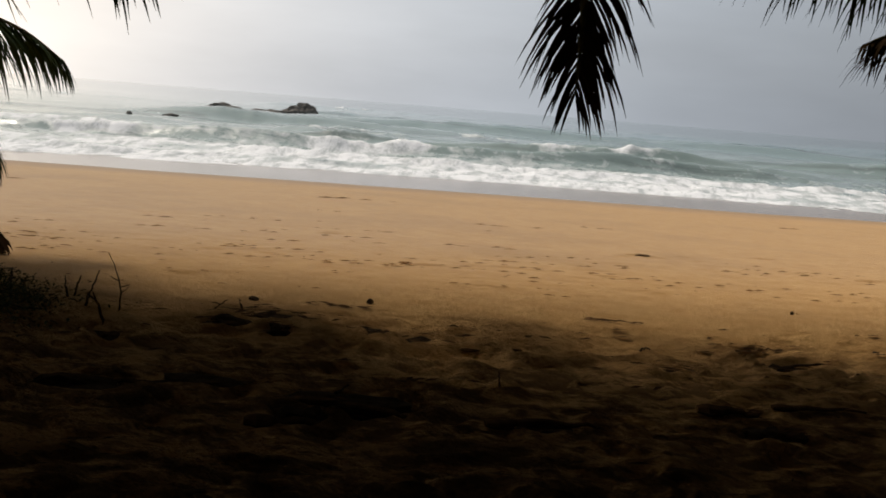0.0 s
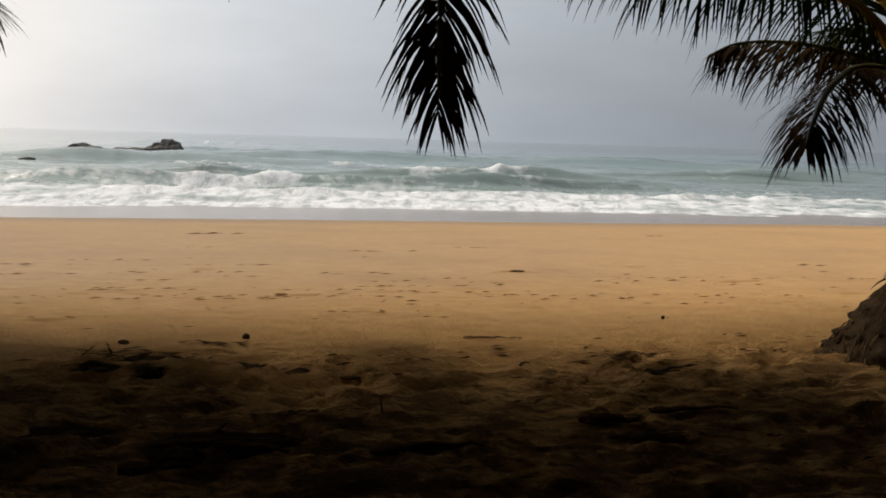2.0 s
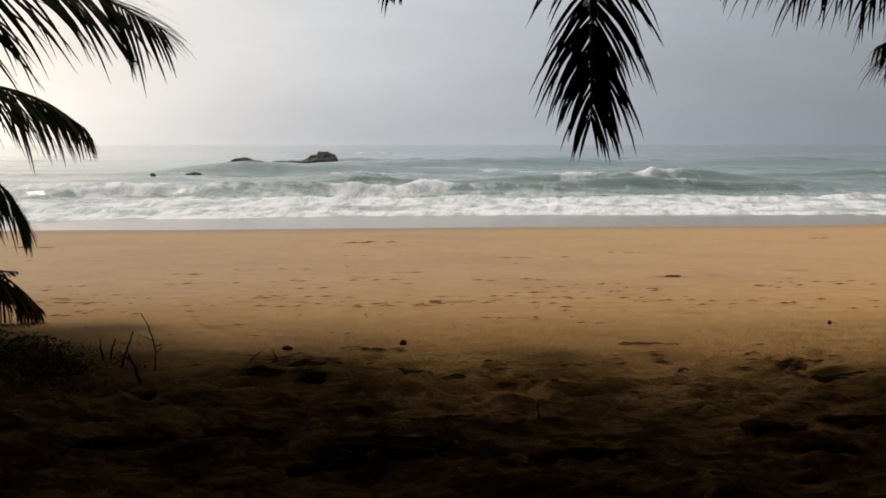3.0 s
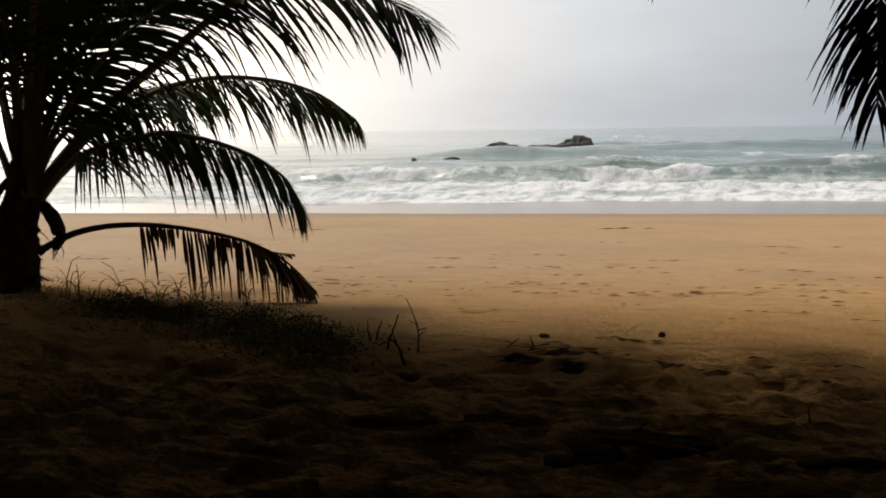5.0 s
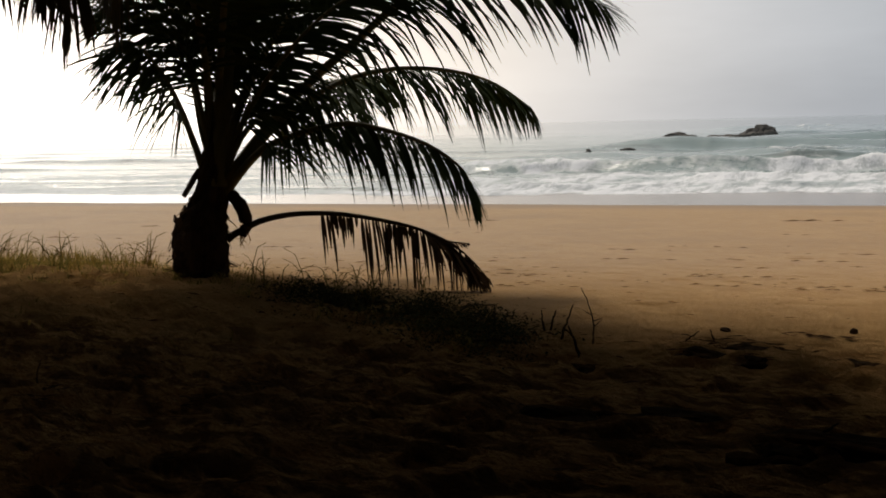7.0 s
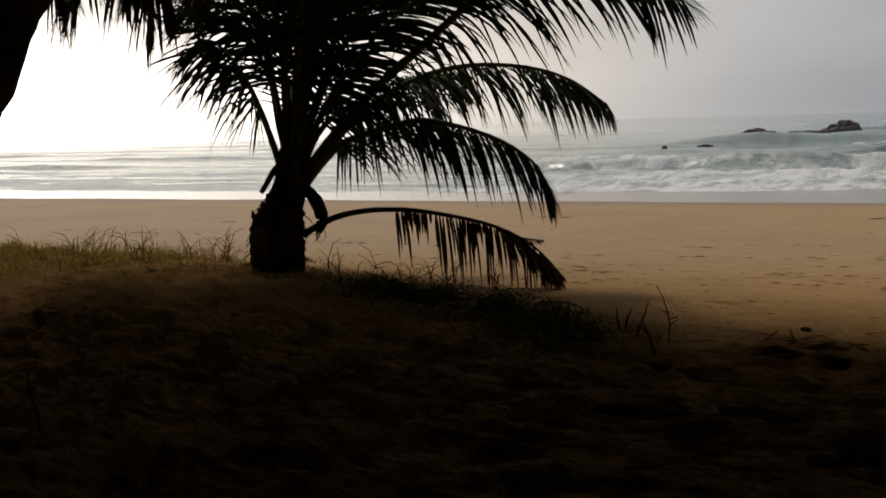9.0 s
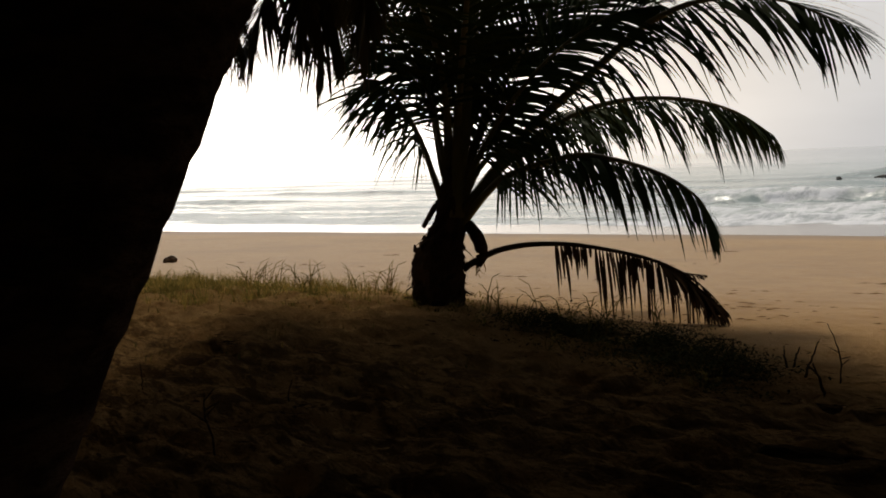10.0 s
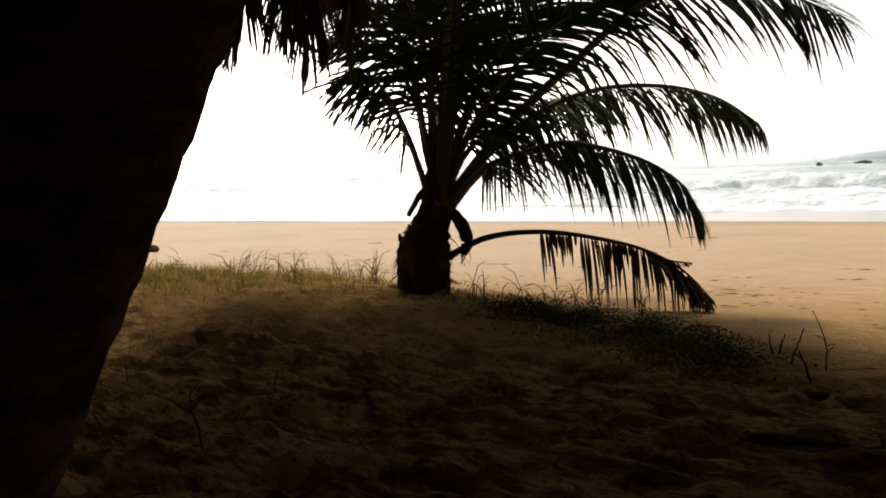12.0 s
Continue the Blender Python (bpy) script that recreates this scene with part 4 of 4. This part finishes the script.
frond(tall, ((-2.21, 0.74, 4.12), (-2.79, 0.88, 3.98), (-3.00, 0.89, 3.74), (-3.01, 0.86, 3.58), (-3.02, 0.84, 3.52)), 71, long=0.26, bare=0.3, droop=0.6, hang=0.3, count=44, wide=0.022, spread=0.6, missing=0.1)
frond(tall, ((-2.18, 0.81, 4.13), (-2.76, 0.97, 3.99), (-2.97, 0.99, 3.75), (-2.98, 0.96, 3.59), (-2.98, 0.94, 3.56)), 72, long=0.26, bare=0.3, droop=0.6, hang=0.3, count=44, wide=0.022, spread=0.6, missing=0.1)
frond(tall, ((-2.19, 0.77, 4.12), (-2.78, 0.92, 3.98), (-2.99, 0.94, 3.74), (-3.00, 0.90, 3.59), (-3.00, 0.89, 3.54)), 73, long=0.26, bare=0.3, droop=0.6, hang=0.3, count=44, wide=0.022, spread=0.6, missing=0.1)
frond(tall, ((-2.22, 0.70, 4.11), (-2.81, 0.83, 3.98), (-3.02, 0.84, 3.74), (-3.03, 0.80, 3.58), (-3.03, 0.79, 3.49)), 74, long=0.26, bare=0.3, droop=0.6, hang=0.3, count=44, wide=0.022, spread=0.6, missing=0.1)

far_palm = base("coconut_palm", (-24.92, 7.18, 1.50), "distant coconut palm at the edge of the grove", "palm tree", "grove palms")
head = Vector((-24.89, 7.26, 4.19))
part("trunk", mesh_of("trunk", *lumpy_column([Vector((0, 0, z * (head.z - far_palm.location.z) / 20)) for z in range(-1, 21)], [0.16] * 22, 5, 0.05, 12, 0.05), BARK), far_palm)
for k in range(16):
    a = 2.399963 * k
    o = Vector((math.cos(a), math.sin(a), 0))
    rise = (1.4, 0.8, 0.2)[k % 3]
    frond(far_palm, (head, head + o * 0.9 + Vector((0, 0, rise * 0.6)), head + o * 1.9 + Vector((0, 0, rise * 0.7)), head + o * 2.8 + Vector((0, 0, rise * 0.2 - 0.5))), 300 + k, long=0.7, droop=0.6, hang=0.2, count=46)


# an added leafy wall, mostly unseen, blocks light behind and beside the path
def build_backdrop():
    rnd = random.Random(2)
    rings, turns = 26, 120
    verts, faces = [], []
    for i in range(turns + 1):
        az = radians(72.4 + (328 - 72.4) * i / turns)
        for k in range(rings + 1):
            h = k / rings
            top = float(np.interp(i, (0, 2, 4, turns - 6, turns), (2.2, 2.6, 11.0, 11.0, 7.0)))
            q = Vector((math.cos(az) * 3, math.sin(az) * 3, h * 4))
            r = 12.0 + 2.2 * noise.fractal(q, 0.8, 2.0, 5) - 3.0 * h * h + rnd.uniform(-0.15, 0.15)
            x, y = -math.sin(az) * r, math.cos(az) * r
            verts.append((x, y, 1.3 + h * top))
    for i in range(turns):
        for k in range(rings):
            a = i * (rings + 1) + k
            faces.append((a, a + 1, a + rings + 2, a + rings + 1))
    ob = new("backdrop", mesh_of("backdrop", verts, faces, BACKDROP))
    return tagged(ob, "dark leafy wall added to close the place behind", "grove", kind="structure")


build_backdrop()


# ---- small things on the sand ----
def twig(at, steps, radius, label, seed, name="twig", sub=()):
    """A dry stick from a point of the sand through steps (metres from its foot); sub: side shoots (where, way, radius)."""
    rnd = random.Random(seed)
    ob = base(name, on_ground(*at), label, "stick")
    line = [Vector((0, 0, -0.03))] + [Vector(s) for s in steps]
    pts = [curve_at(line, k / 10)[0] + Vector((rnd.gauss(0, 1), rnd.gauss(0, 1), rnd.gauss(0, 1))) * radius * 0.35 for k in range(11)]
    stem = part("stem", mesh_of("stem", *tube(pts, [radius * (1 - 0.065 * k) for k in range(11)], 6), WOOD), ob)
    for f, way, r in sub:
        p = curve_at(line, f)[0]
        part("shoot", mesh_of("shoot", *tube([p, p + Vector(way) * 0.55, p + Vector(way)], (r, r * 0.8, r * 0.4), 5), WOOD), stem)
    return ob


twig((-3.84, 6.91), ((0.0, 0.0, 0.12), (0.01, 0.0, 0.25)), 0.015, "short upright dead stick stuck in the sand", 1)
twig((-3.60, 7.34), ((-0.02, -0.01, 0.09), (-0.03, -0.01, 0.18)), 0.012, "short dead twig standing in the sand", 2)
twig((-3.58, 7.35), ((0.03, 0.02, 0.08), (0.06, 0.03, 0.17)), 0.011, "short dead twig standing in the sand", 3)
twig((-3.27, 6.91), ((0.04, 0.02, 0.13), (0.09, 0.05, 0.26)), 0.011, "leaning dead stick in the sand", 4)
twig((-2.87, 6.39), ((-0.03, -0.02, 0.12), (-0.08, -0.04, 0.24)), 0.014, "dark broken stick leaning in the sand", 5, sub=((0.7, (-0.06, -0.03, 0.06), 0.008),))
twig((-3.03, 6.97), ((0.01, 0.0, 0.14), (-0.02, -0.01, 0.28), (-0.07, -0.04, 0.42)), 0.007, "thin bent dry stalk standing in the sand", 6, sub=((0.3, (0.05, 0.03, 0.05), 0.004), (0.5, (-0.06, -0.03, 0.04), 0.004), (0.4, (0.06, 0.03, 0.02), 0.004)))
twig((-4.69, 7.75), ((0.12, 0.06, 0.03), (0.33, 0.16, 0.02)), 0.013, "dead branch lying on the sand", 7)
twig((-3.90, 6.26), ((0.25, 0.08, 0.04), (0.55, 0.2, 0.02)), 0.014, "dead branch lying on the sand", 8, sub=((0.6, (0.15, -0.1, 0.02), 0.006),))
twig((-2.48, 7.30), ((0.06, 0.03, 0.03), (0.14, 0.07, 0.1)), 0.008, "small twig lying on the sand", 9)
twig((-2.25, 7.48), ((-0.02, 0.0, 0.04), (-0.04, -0.01, 0.09)), 0.01, "small dark twig on the sand", 10)
twig((1.66, 7.12), ((0.2, 0.04, 0.03), (0.45, 0.1, 0.05)), 0.014, "dead stick lying on the sand", 11)
twig((-1.10, 5.06), ((0.07, 0.03, 0.05), (0.17, 0.07, 0.12)), 0.013, "dead stick poking from the sand", 12)
twig((-0.14, 5.63), ((-0.01, 0, 0.05), (-0.02, 0, 0.1)), 0.007, "small dry shoot in the sand", 13)
twig((0.75, 7.30), ((0.05, 0.0, 0.02), (0.1, 0.0, 0.03)), 0.012, "scrap of dead wood on the sand", 14)
twig((-0.72, 7.51), ((0.08, 0.02, 0.02), (0.18, 0.04, 0.02)), 0.009, "thin stick lying on the sand", 15)
twig((2.44, 7.68), ((0.1, 0.02, 0.02), (0.2, 0.04, 0.02)), 0.011, "thin stick lying on the sand", 16)
twig((2.63, 5.52), ((-0.03, 0.0, 0.12), (-0.06, 0.01, 0.22)), 0.007, "thin dry shoot in the sand", 17)
twig((-4.83, 2.95), ((-0.02, 0.0, 0.12), (-0.06, -0.02, 0.24), (-0.04, -0.02, 0.36)), 0.008, "dry weed sprig standing in the sand", 18, sub=((0.5, (-0.1, -0.03, 0.05), 0.005), (0.7, (0.1, 0.05, 0.06), 0.005), (0.85, (0.07, 0.03, 0.08), 0.004), (0.6, (0.04, 0.06, 0.07), 0.004)))
twig((-5.53, 3.98), ((0.0, 0.0, 0.08), (0.03, 0.02, 0.17)), 0.006, "dry weed sprig standing in the sand", 19)
twig((-6.54, 3.45), ((0.0, 0.0, 0.08), (-0.02, 0.0, 0.2)), 0.006, "dry weed sprig standing in the sand", 20)


def nut(at, size, label, name, category, seed, material):
    """A weathered husk or stone half sunk in the sand."""
    bm = bmesh.new()
    bmesh.ops.create_icosphere(bm, subdivisions=3, radius=1.0)
    for v in bm.verts:
        v.co *= 1 + 0.3 * noise.fractal(v.co * 1.8 + Vector((seed, 0, 0)), 1.0, 2.0, 4)
        v.co = Vector((v.co.x * size[0], v.co.y * size[1], v.co.z * size[2]))
    me = bpy.data.meshes.new(name)
    bm.to_mesh(me)
    bm.free()
    me.materials.append(material)
    ob = new(name, me)
    ob.location = on_ground(*at, size[2] * 0.55)
    ob.rotation_euler = (0, 0, seed * 1.3)
    return tagged(ob, label, category)


nut((-1.42, 8.41), (0.030, 0.028, 0.028), "small round dark coconut husk on the sand", "coconut_husk", "coconut", 1, NUT)
nut((-2.34, 8.05), (0.048, 0.035, 0.02), "flat dark stone on the sand", "stone", "stone", 2, NUT)
nut((2.47, 10.08), (0.018, 0.018, 0.022), "small brown nut on the sand", "nut", "nut", 3, NUT)
nut((-21.02, 12.09), (0.22, 0.12, 0.10), "dark lump of driftwood on far sand", "driftwood", "driftwood", 4, WOOD)
nut((1.44, 15.48), (0.14, 0.08, 0.014), "flat brown clump of washed-up weed", "weed_clump", "seaweed", 5, LITTER)


def stalk(at, long, turn, wide, label, seed):
    """A dark strip, flat and curved, half sunk in the sand."""
    rnd = random.Random(seed)
    ob = base("dark_strip", on_ground(*at, 0.01), label, "palm stalk")
    d, e = Vector((math.cos(turn), math.sin(turn), 0)), Vector((-math.sin(turn), math.cos(turn), 0))
    pts = [d * long * (k / 8 - 0.5) + e * 0.10 * long * math.sin(k / 8 * 3.1) + Vector((0, 0, 0.02 + rnd.uniform(-0.008, 0.012))) for k in range(9)]
    part("stem", mesh_of("stem", *tube(pts, [wide * (1.15 - 0.09 * k) for k in range(9)], 8, 0.45), LITTER), ob)
    part("strip_foot", mesh_of("strip_foot", *tube([pts[0] - d * 0.09, pts[0] - d * 0.03, pts[0] + d * 0.05], (wide * 0.9, wide * 1.6, wide * 1.2), 8, 0.4), LITTER), ob)
    return ob


stalk((-0.89, 4.91), 0.62, -0.05, 0.045, "dark curved strip half buried in sand", 1)
stalk((-1.10, 4.66), 0.3, 0.3, 0.05, "dark curved strip half buried in sand", 2)
stalk((0.16, 4.92), 0.5, 0.25, 0.035, "dark curved strip half buried in sand", 3)
stalk((1.72, 5.80), 0.45, 0.1, 0.03, "dark curved strip half buried in sand", 4)
stalk((1.17, 5.54), 0.25, 0.0, 0.05, "dark curved strip half buried in sand", 5)
stalk((-2.20, 5.04), 0.5, 0.15, 0.04, "dark curved strip half buried in sand", 6)
stalk((-5.28, 7.14), 0.6, 0.6, 0.04, "dark curved strip half buried in sand", 9)
stalk((-0.15, 6.77), 0.5, 0.2, 0.025, "dark curved strip half buried in sand", 10)


def build_grass():
    """Dry yellow-green tufts on the mound round the young palm."""
    rnd = random.Random(8)
    verts, faces = [], []
    pw, pu = to_shore(PALM[0], PALM[1])

    def blade(p, high, lean, width):
        a = rnd.uniform(0, 6.28)
        o = Vector((math.cos(a), math.sin(a), 0))
        e = Vector((-o.y, o.x, 0)) * width
        n = len(verts)
        q = p + Vector((0, 0, high * 0.55)) + o * lean * high * 0.3
        t = p + Vector((0, 0, high * (1 - 0.25 * lean))) + o * lean * high
        verts.extend([p - e, p + e, q - e * 0.8, q + e * 0.8, t])
        faces.extend([(n, n + 1, n + 3, n + 2), (n + 2, n + 3, n + 4)])

    def stalk_line(p, high):
        a, lean = rnd.uniform(0, 6.28), rnd.uniform(0.1, 0.6)
        o = Vector((math.cos(a), math.sin(a), 0))
        side = Vector((rnd.gauss(0, 1), rnd.gauss(0, 1), 0)).normalized()
        line = [p, p + (Vector((0, 0, 0.4)) + o * lean * 0.15) * high, p + (Vector((0, 0, 0.75)) + o * lean * 0.55) * high, p + (Vector((0, 0, 0.85)) + o * lean * 1.2) * high]
        for v, f in (tube(line, (0.006, 0.005, 0.004, 0.002), 4), tube([line[1], line[1] + (side + Vector((0, 0, 0.9))) * high * 0.22, line[1] + (side * 1.6 + Vector((0, 0, 1.0))) * high * 0.28], (0.004, 0.003, 0.001), 4)):
            n = len(verts)
            verts.extend(v)
            faces.extend([tuple(n + k for k in face) for face in f])

    def tuft(w, u, count, high, flop=1.5):
        x, y = from_shore(w, u)
        p = Vector(on_ground(x, y, -0.02))
        for _ in range(count):
            blade(p + Vector((rnd.gauss(0, 0.08), rnd.gauss(0, 0.08), 0)), high * rnd.uniform(0.4, 1.1), rnd.uniform(0.1, flop), rnd.uniform(0.0025, 0.007))

    for _ in range(1500):                     # the strip that runs off along the mound
        w = pw - 0.2 - 13.0 * rnd.random() ** 0.9
        w += 0.35 * math.sin(w * 5.3)
        u = pu + 0.2 + rnd.gauss(0, 0.8) + 0.16 * (pw - w) + 0.3 * math.sin(w * 2.1)
        clump = noise.noise(Vector((w * 1.3, u * 1.9, 4.0)))
        if clump > -0.02:
            tuft(w, u, rnd.choice((3, 6, 14, 30)), rnd.choice((0.04, 0.06, 0.09, 0.13, 0.20)) * (0.7 + 1.9 * clump), 2.6)
    for _ in range(420):                      # a thick tangled patch farther along
        tuft(pw - 4.2 + rnd.gauss(0, 1.7), pu - 0.2 + rnd.gauss(0, 0.7), rnd.randint(10, 30), rnd.choice((0.08, 0.12, 0.18, 0.26)), 2.5)
    for _ in range(26):                       # tall clumps on the crest of the mound
        w = pw - 0.5 - 11.0 * rnd.random()
        tuft(w, pu + 0.5 + rnd.gauss(0, 0.5) + 0.16 * (pw - w), rnd.randint(12, 34), rnd.uniform(0.16, 0.34), 1.6)
    for _ in range(85):                       # rank weeds under the dead frond and down the end of the mound
        f = rnd.random()
        tuft(pw + 0.35 + 3.1 * f, pu - 0.10 - 1.5 * f + rnd.gauss(0, 0.30), rnd.randint(6, 26), rnd.choice((0.05, 0.07, 0.10, 0.16)), 2.0)
    for _ in range(60):                       # close round the foot of the palm
        a, r = rnd.uniform(0, 6.28), rnd.uniform(0.27, 0.5)
        w, u = to_shore(PALM[0] - 0.04 + r * math.cos(a), PALM[1] - 0.04 + r * math.sin(a))
        tuft(w, u, rnd.randint(6, 18), rnd.choice((0.04, 0.07, 0.11)), 2.2)
    for _ in range(70):                       # scattered over the shaded sand
        tuft(pw + rnd.uniform(-7, 2.5), pu - 1.2 - rnd.random() * 2.2, 5, rnd.uniform(0.05, 0.14))
    spots = [(-6.27, 6.97), (-6.15, 7.14), (-6.07, 7.38), (-5.64, 7.17), (-5.16, 7.02), (-5.4, 7.3), (-10.9, 7.7), (-9.7, 7.3), (-8.4, 7.55), (-8.9, 7.9), (-9.3, 8.2), (-11.8, 8.1), (-10.2, 8.5)]
    spots += [from_shore(pw + rnd.uniform(-8, 2.5), pu + rnd.gauss(0.2, 0.4)) for _ in range(14)]
    for x, y in spots:                        # tall dry stalks, bent and leaning
        p = Vector(on_ground(x, y, -0.02))
        for _ in range(rnd.randint(2, 6)):
            stalk_line(p + Vector((rnd.gauss(0, 0.06), rnd.gauss(0, 0.06), 0)), rnd.uniform(0.18, 0.50))
    ob = new("grass", mesh_of("grass", verts, faces, WEED))
    return tagged(ob, "dry yellow-green beach grass on the sand mound", "grass", kind="stuff")


build_grass()


def build_creeper():
    """Low dark creeping weed that spills down the end of the mound."""
    rnd = random.Random(31)
    verts, faces = [], []
    at = []
    for _ in range(17000):
        f = rnd.random()
        w, u = -4.5 + 2.5 * f + rnd.gauss(0, 0.18), 8.35 - 1.35 * f * f + rnd.gauss(0, 0.38)
        thick = noise.noise(Vector((w * 1.9, u * 1.9, 2.0))) + 0.30
        if thick > 0 and u > 6.1:
            at.append((w, u, thick))
    at = np.array(at)
    for x, y, z, thick in zip(*ground_heights(at[:, 0], at[:, 1]), at[:, 2]):
        p = Vector((x, y, z + rnd.random() * min(0.15, 0.03 + 0.25 * thick)))
        a, size = rnd.uniform(0, 6.28), rnd.uniform(0.012, 0.042)
        d = Vector((math.cos(a), math.sin(a), rnd.uniform(-0.2, 0.9))).normalized()
        e = d.cross(Vector((0, 0, 1))).normalized() * size * rnd.uniform(0.18, 0.38)
        n = len(verts)
        verts.extend([p, p + d * size * 0.55 - e, p + d * size * 1.5 - Vector((0, 0, size * 0.3)), p + d * size * 0.55 + e])
        faces.append((n, n + 1, n + 2, n + 3))
    return tagged(new("creeping_weed", mesh_of("creeping_weed", verts, faces, CREEPER)), "low dark creeping weed matted over the mound", "weed", kind="stuff")


build_creeper()


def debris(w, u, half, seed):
    """A flat dark lump, half sunk in a hollow of the sand to darken it."""
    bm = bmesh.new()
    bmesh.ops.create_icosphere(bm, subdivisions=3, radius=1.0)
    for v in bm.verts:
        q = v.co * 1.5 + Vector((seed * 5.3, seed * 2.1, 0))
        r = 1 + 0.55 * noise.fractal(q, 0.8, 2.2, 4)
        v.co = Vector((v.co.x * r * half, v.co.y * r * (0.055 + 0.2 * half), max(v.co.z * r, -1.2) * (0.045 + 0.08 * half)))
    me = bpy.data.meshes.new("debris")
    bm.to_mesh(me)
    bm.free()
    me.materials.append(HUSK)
    ob = new("dark_lump", me)
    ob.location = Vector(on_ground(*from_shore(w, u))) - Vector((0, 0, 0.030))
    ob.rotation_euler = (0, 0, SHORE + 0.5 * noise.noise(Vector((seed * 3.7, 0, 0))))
    return tagged(ob, "dark flat lump sunk in a sand hollow", "leaf debris", "clumps in the trampled sand")


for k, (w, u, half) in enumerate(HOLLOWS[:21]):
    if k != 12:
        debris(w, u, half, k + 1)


def scraps(name, spots, material, seed, label, category):
    """Thin curled scraps strewn over the sand, each at its place along the shore and seaward, with its half length."""
    rnd = random.Random(seed)
    verts, faces = [], []
    xs, ys, zs = ground_heights([q[0] for q in spots], [q[1] for q in spots])
    for (w, u, size), x, y, z in zip(spots, xs, ys, zs):
        p = Vector((x, y, z + 0.012))
        a = SHORE + rnd.gauss(0, 0.5 if u < 8.5 else 0.12)
        d, e = Vector((math.cos(a), math.sin(a), 0)), Vector((-math.sin(a), math.cos(a), 0))
        n, thin = len(verts), size * rnd.uniform(0.12, 0.32) + (0.005 if u > 8.5 else 0)
        lift = Vector((0, 0, size * rnd.uniform(0.02, 0.14)))
        verts.extend([p - d * size, p - e * thin - d * size * 0.2 + lift * 0.3, p + e * thin + lift, p + d * size + lift * 0.2, p + d * size * 0.4 - e * thin * 0.7 + lift * 0.6])
        faces.extend([(n, n + 1, n + 2), (n + 1, n + 4, n + 2), (n + 4, n + 3, n + 2)])
    return tagged(new(name, mesh_of(name, verts, faces, material)), label, category, kind="stuff")


def build_litter():
    """Dead leaf scraps under the trees, and what the waves left in broken lines on the open sand."""
    rnd = random.Random(14)
    spots = [(rnd.uniform(-11, 8), rnd.uniform(2.6, 8.0), rnd.uniform(0.02, 0.08)) for _ in range(800)]
    # more scraps crowded into the hollows, to darken them
    for w, u, half in HOLLOWS:
        spots += [(w + rnd.gauss(0, half * 0.6), u + rnd.gauss(0, 0.05), rnd.uniform(0.03, 0.09)) for _ in range(int(60 * half) + 6)]
    # heaps at six trampled spots; the last stands in for a hole's shade
    for w, u in ((0.14, 8.22), (-0.19, 7.64), (-0.56, 7.79), (-2.76, 7.75), (2.42, 8.22), (3.25, 7.16)):
        spots += [(w + rnd.gauss(0, 0.14), u + rnd.gauss(0, 0.06), rnd.uniform(0.03, 0.08)) for _ in range(26)]
    scraps("leaf_litter", spots, LITTER, 15, "dark dead leaf scraps strewn on the sand", "litter")
    spots = []
    for line_u, many, long_ in ((9.3, 70, 0.06), (10.4, 130, 0.08), (11.2, 260, 0.09), (12.0, 260, 0.10), (13.4, 160, 0.12), (14.7, 70, 0.13), (16.5, 44, 0.17), (19.5, 30, 0.22), (24.0, 18, 0.30)):
        for _ in range(many // 4):
            w0, u0 = rnd.uniform(-18, 13), line_u + rnd.gauss(0, 0.03 * line_u)
            for k in range(rnd.randint(1, 5)):
                spots.append((w0 + k * rnd.uniform(0.12, 0.45), u0 + rnd.gauss(0, 0.04), long_ * rnd.uniform(0.15, 1.0)))
    scraps("wrack", spots, WRACK, 16, "brown weed and leaf scraps left in lines by the waves", "wrack")


build_litter()
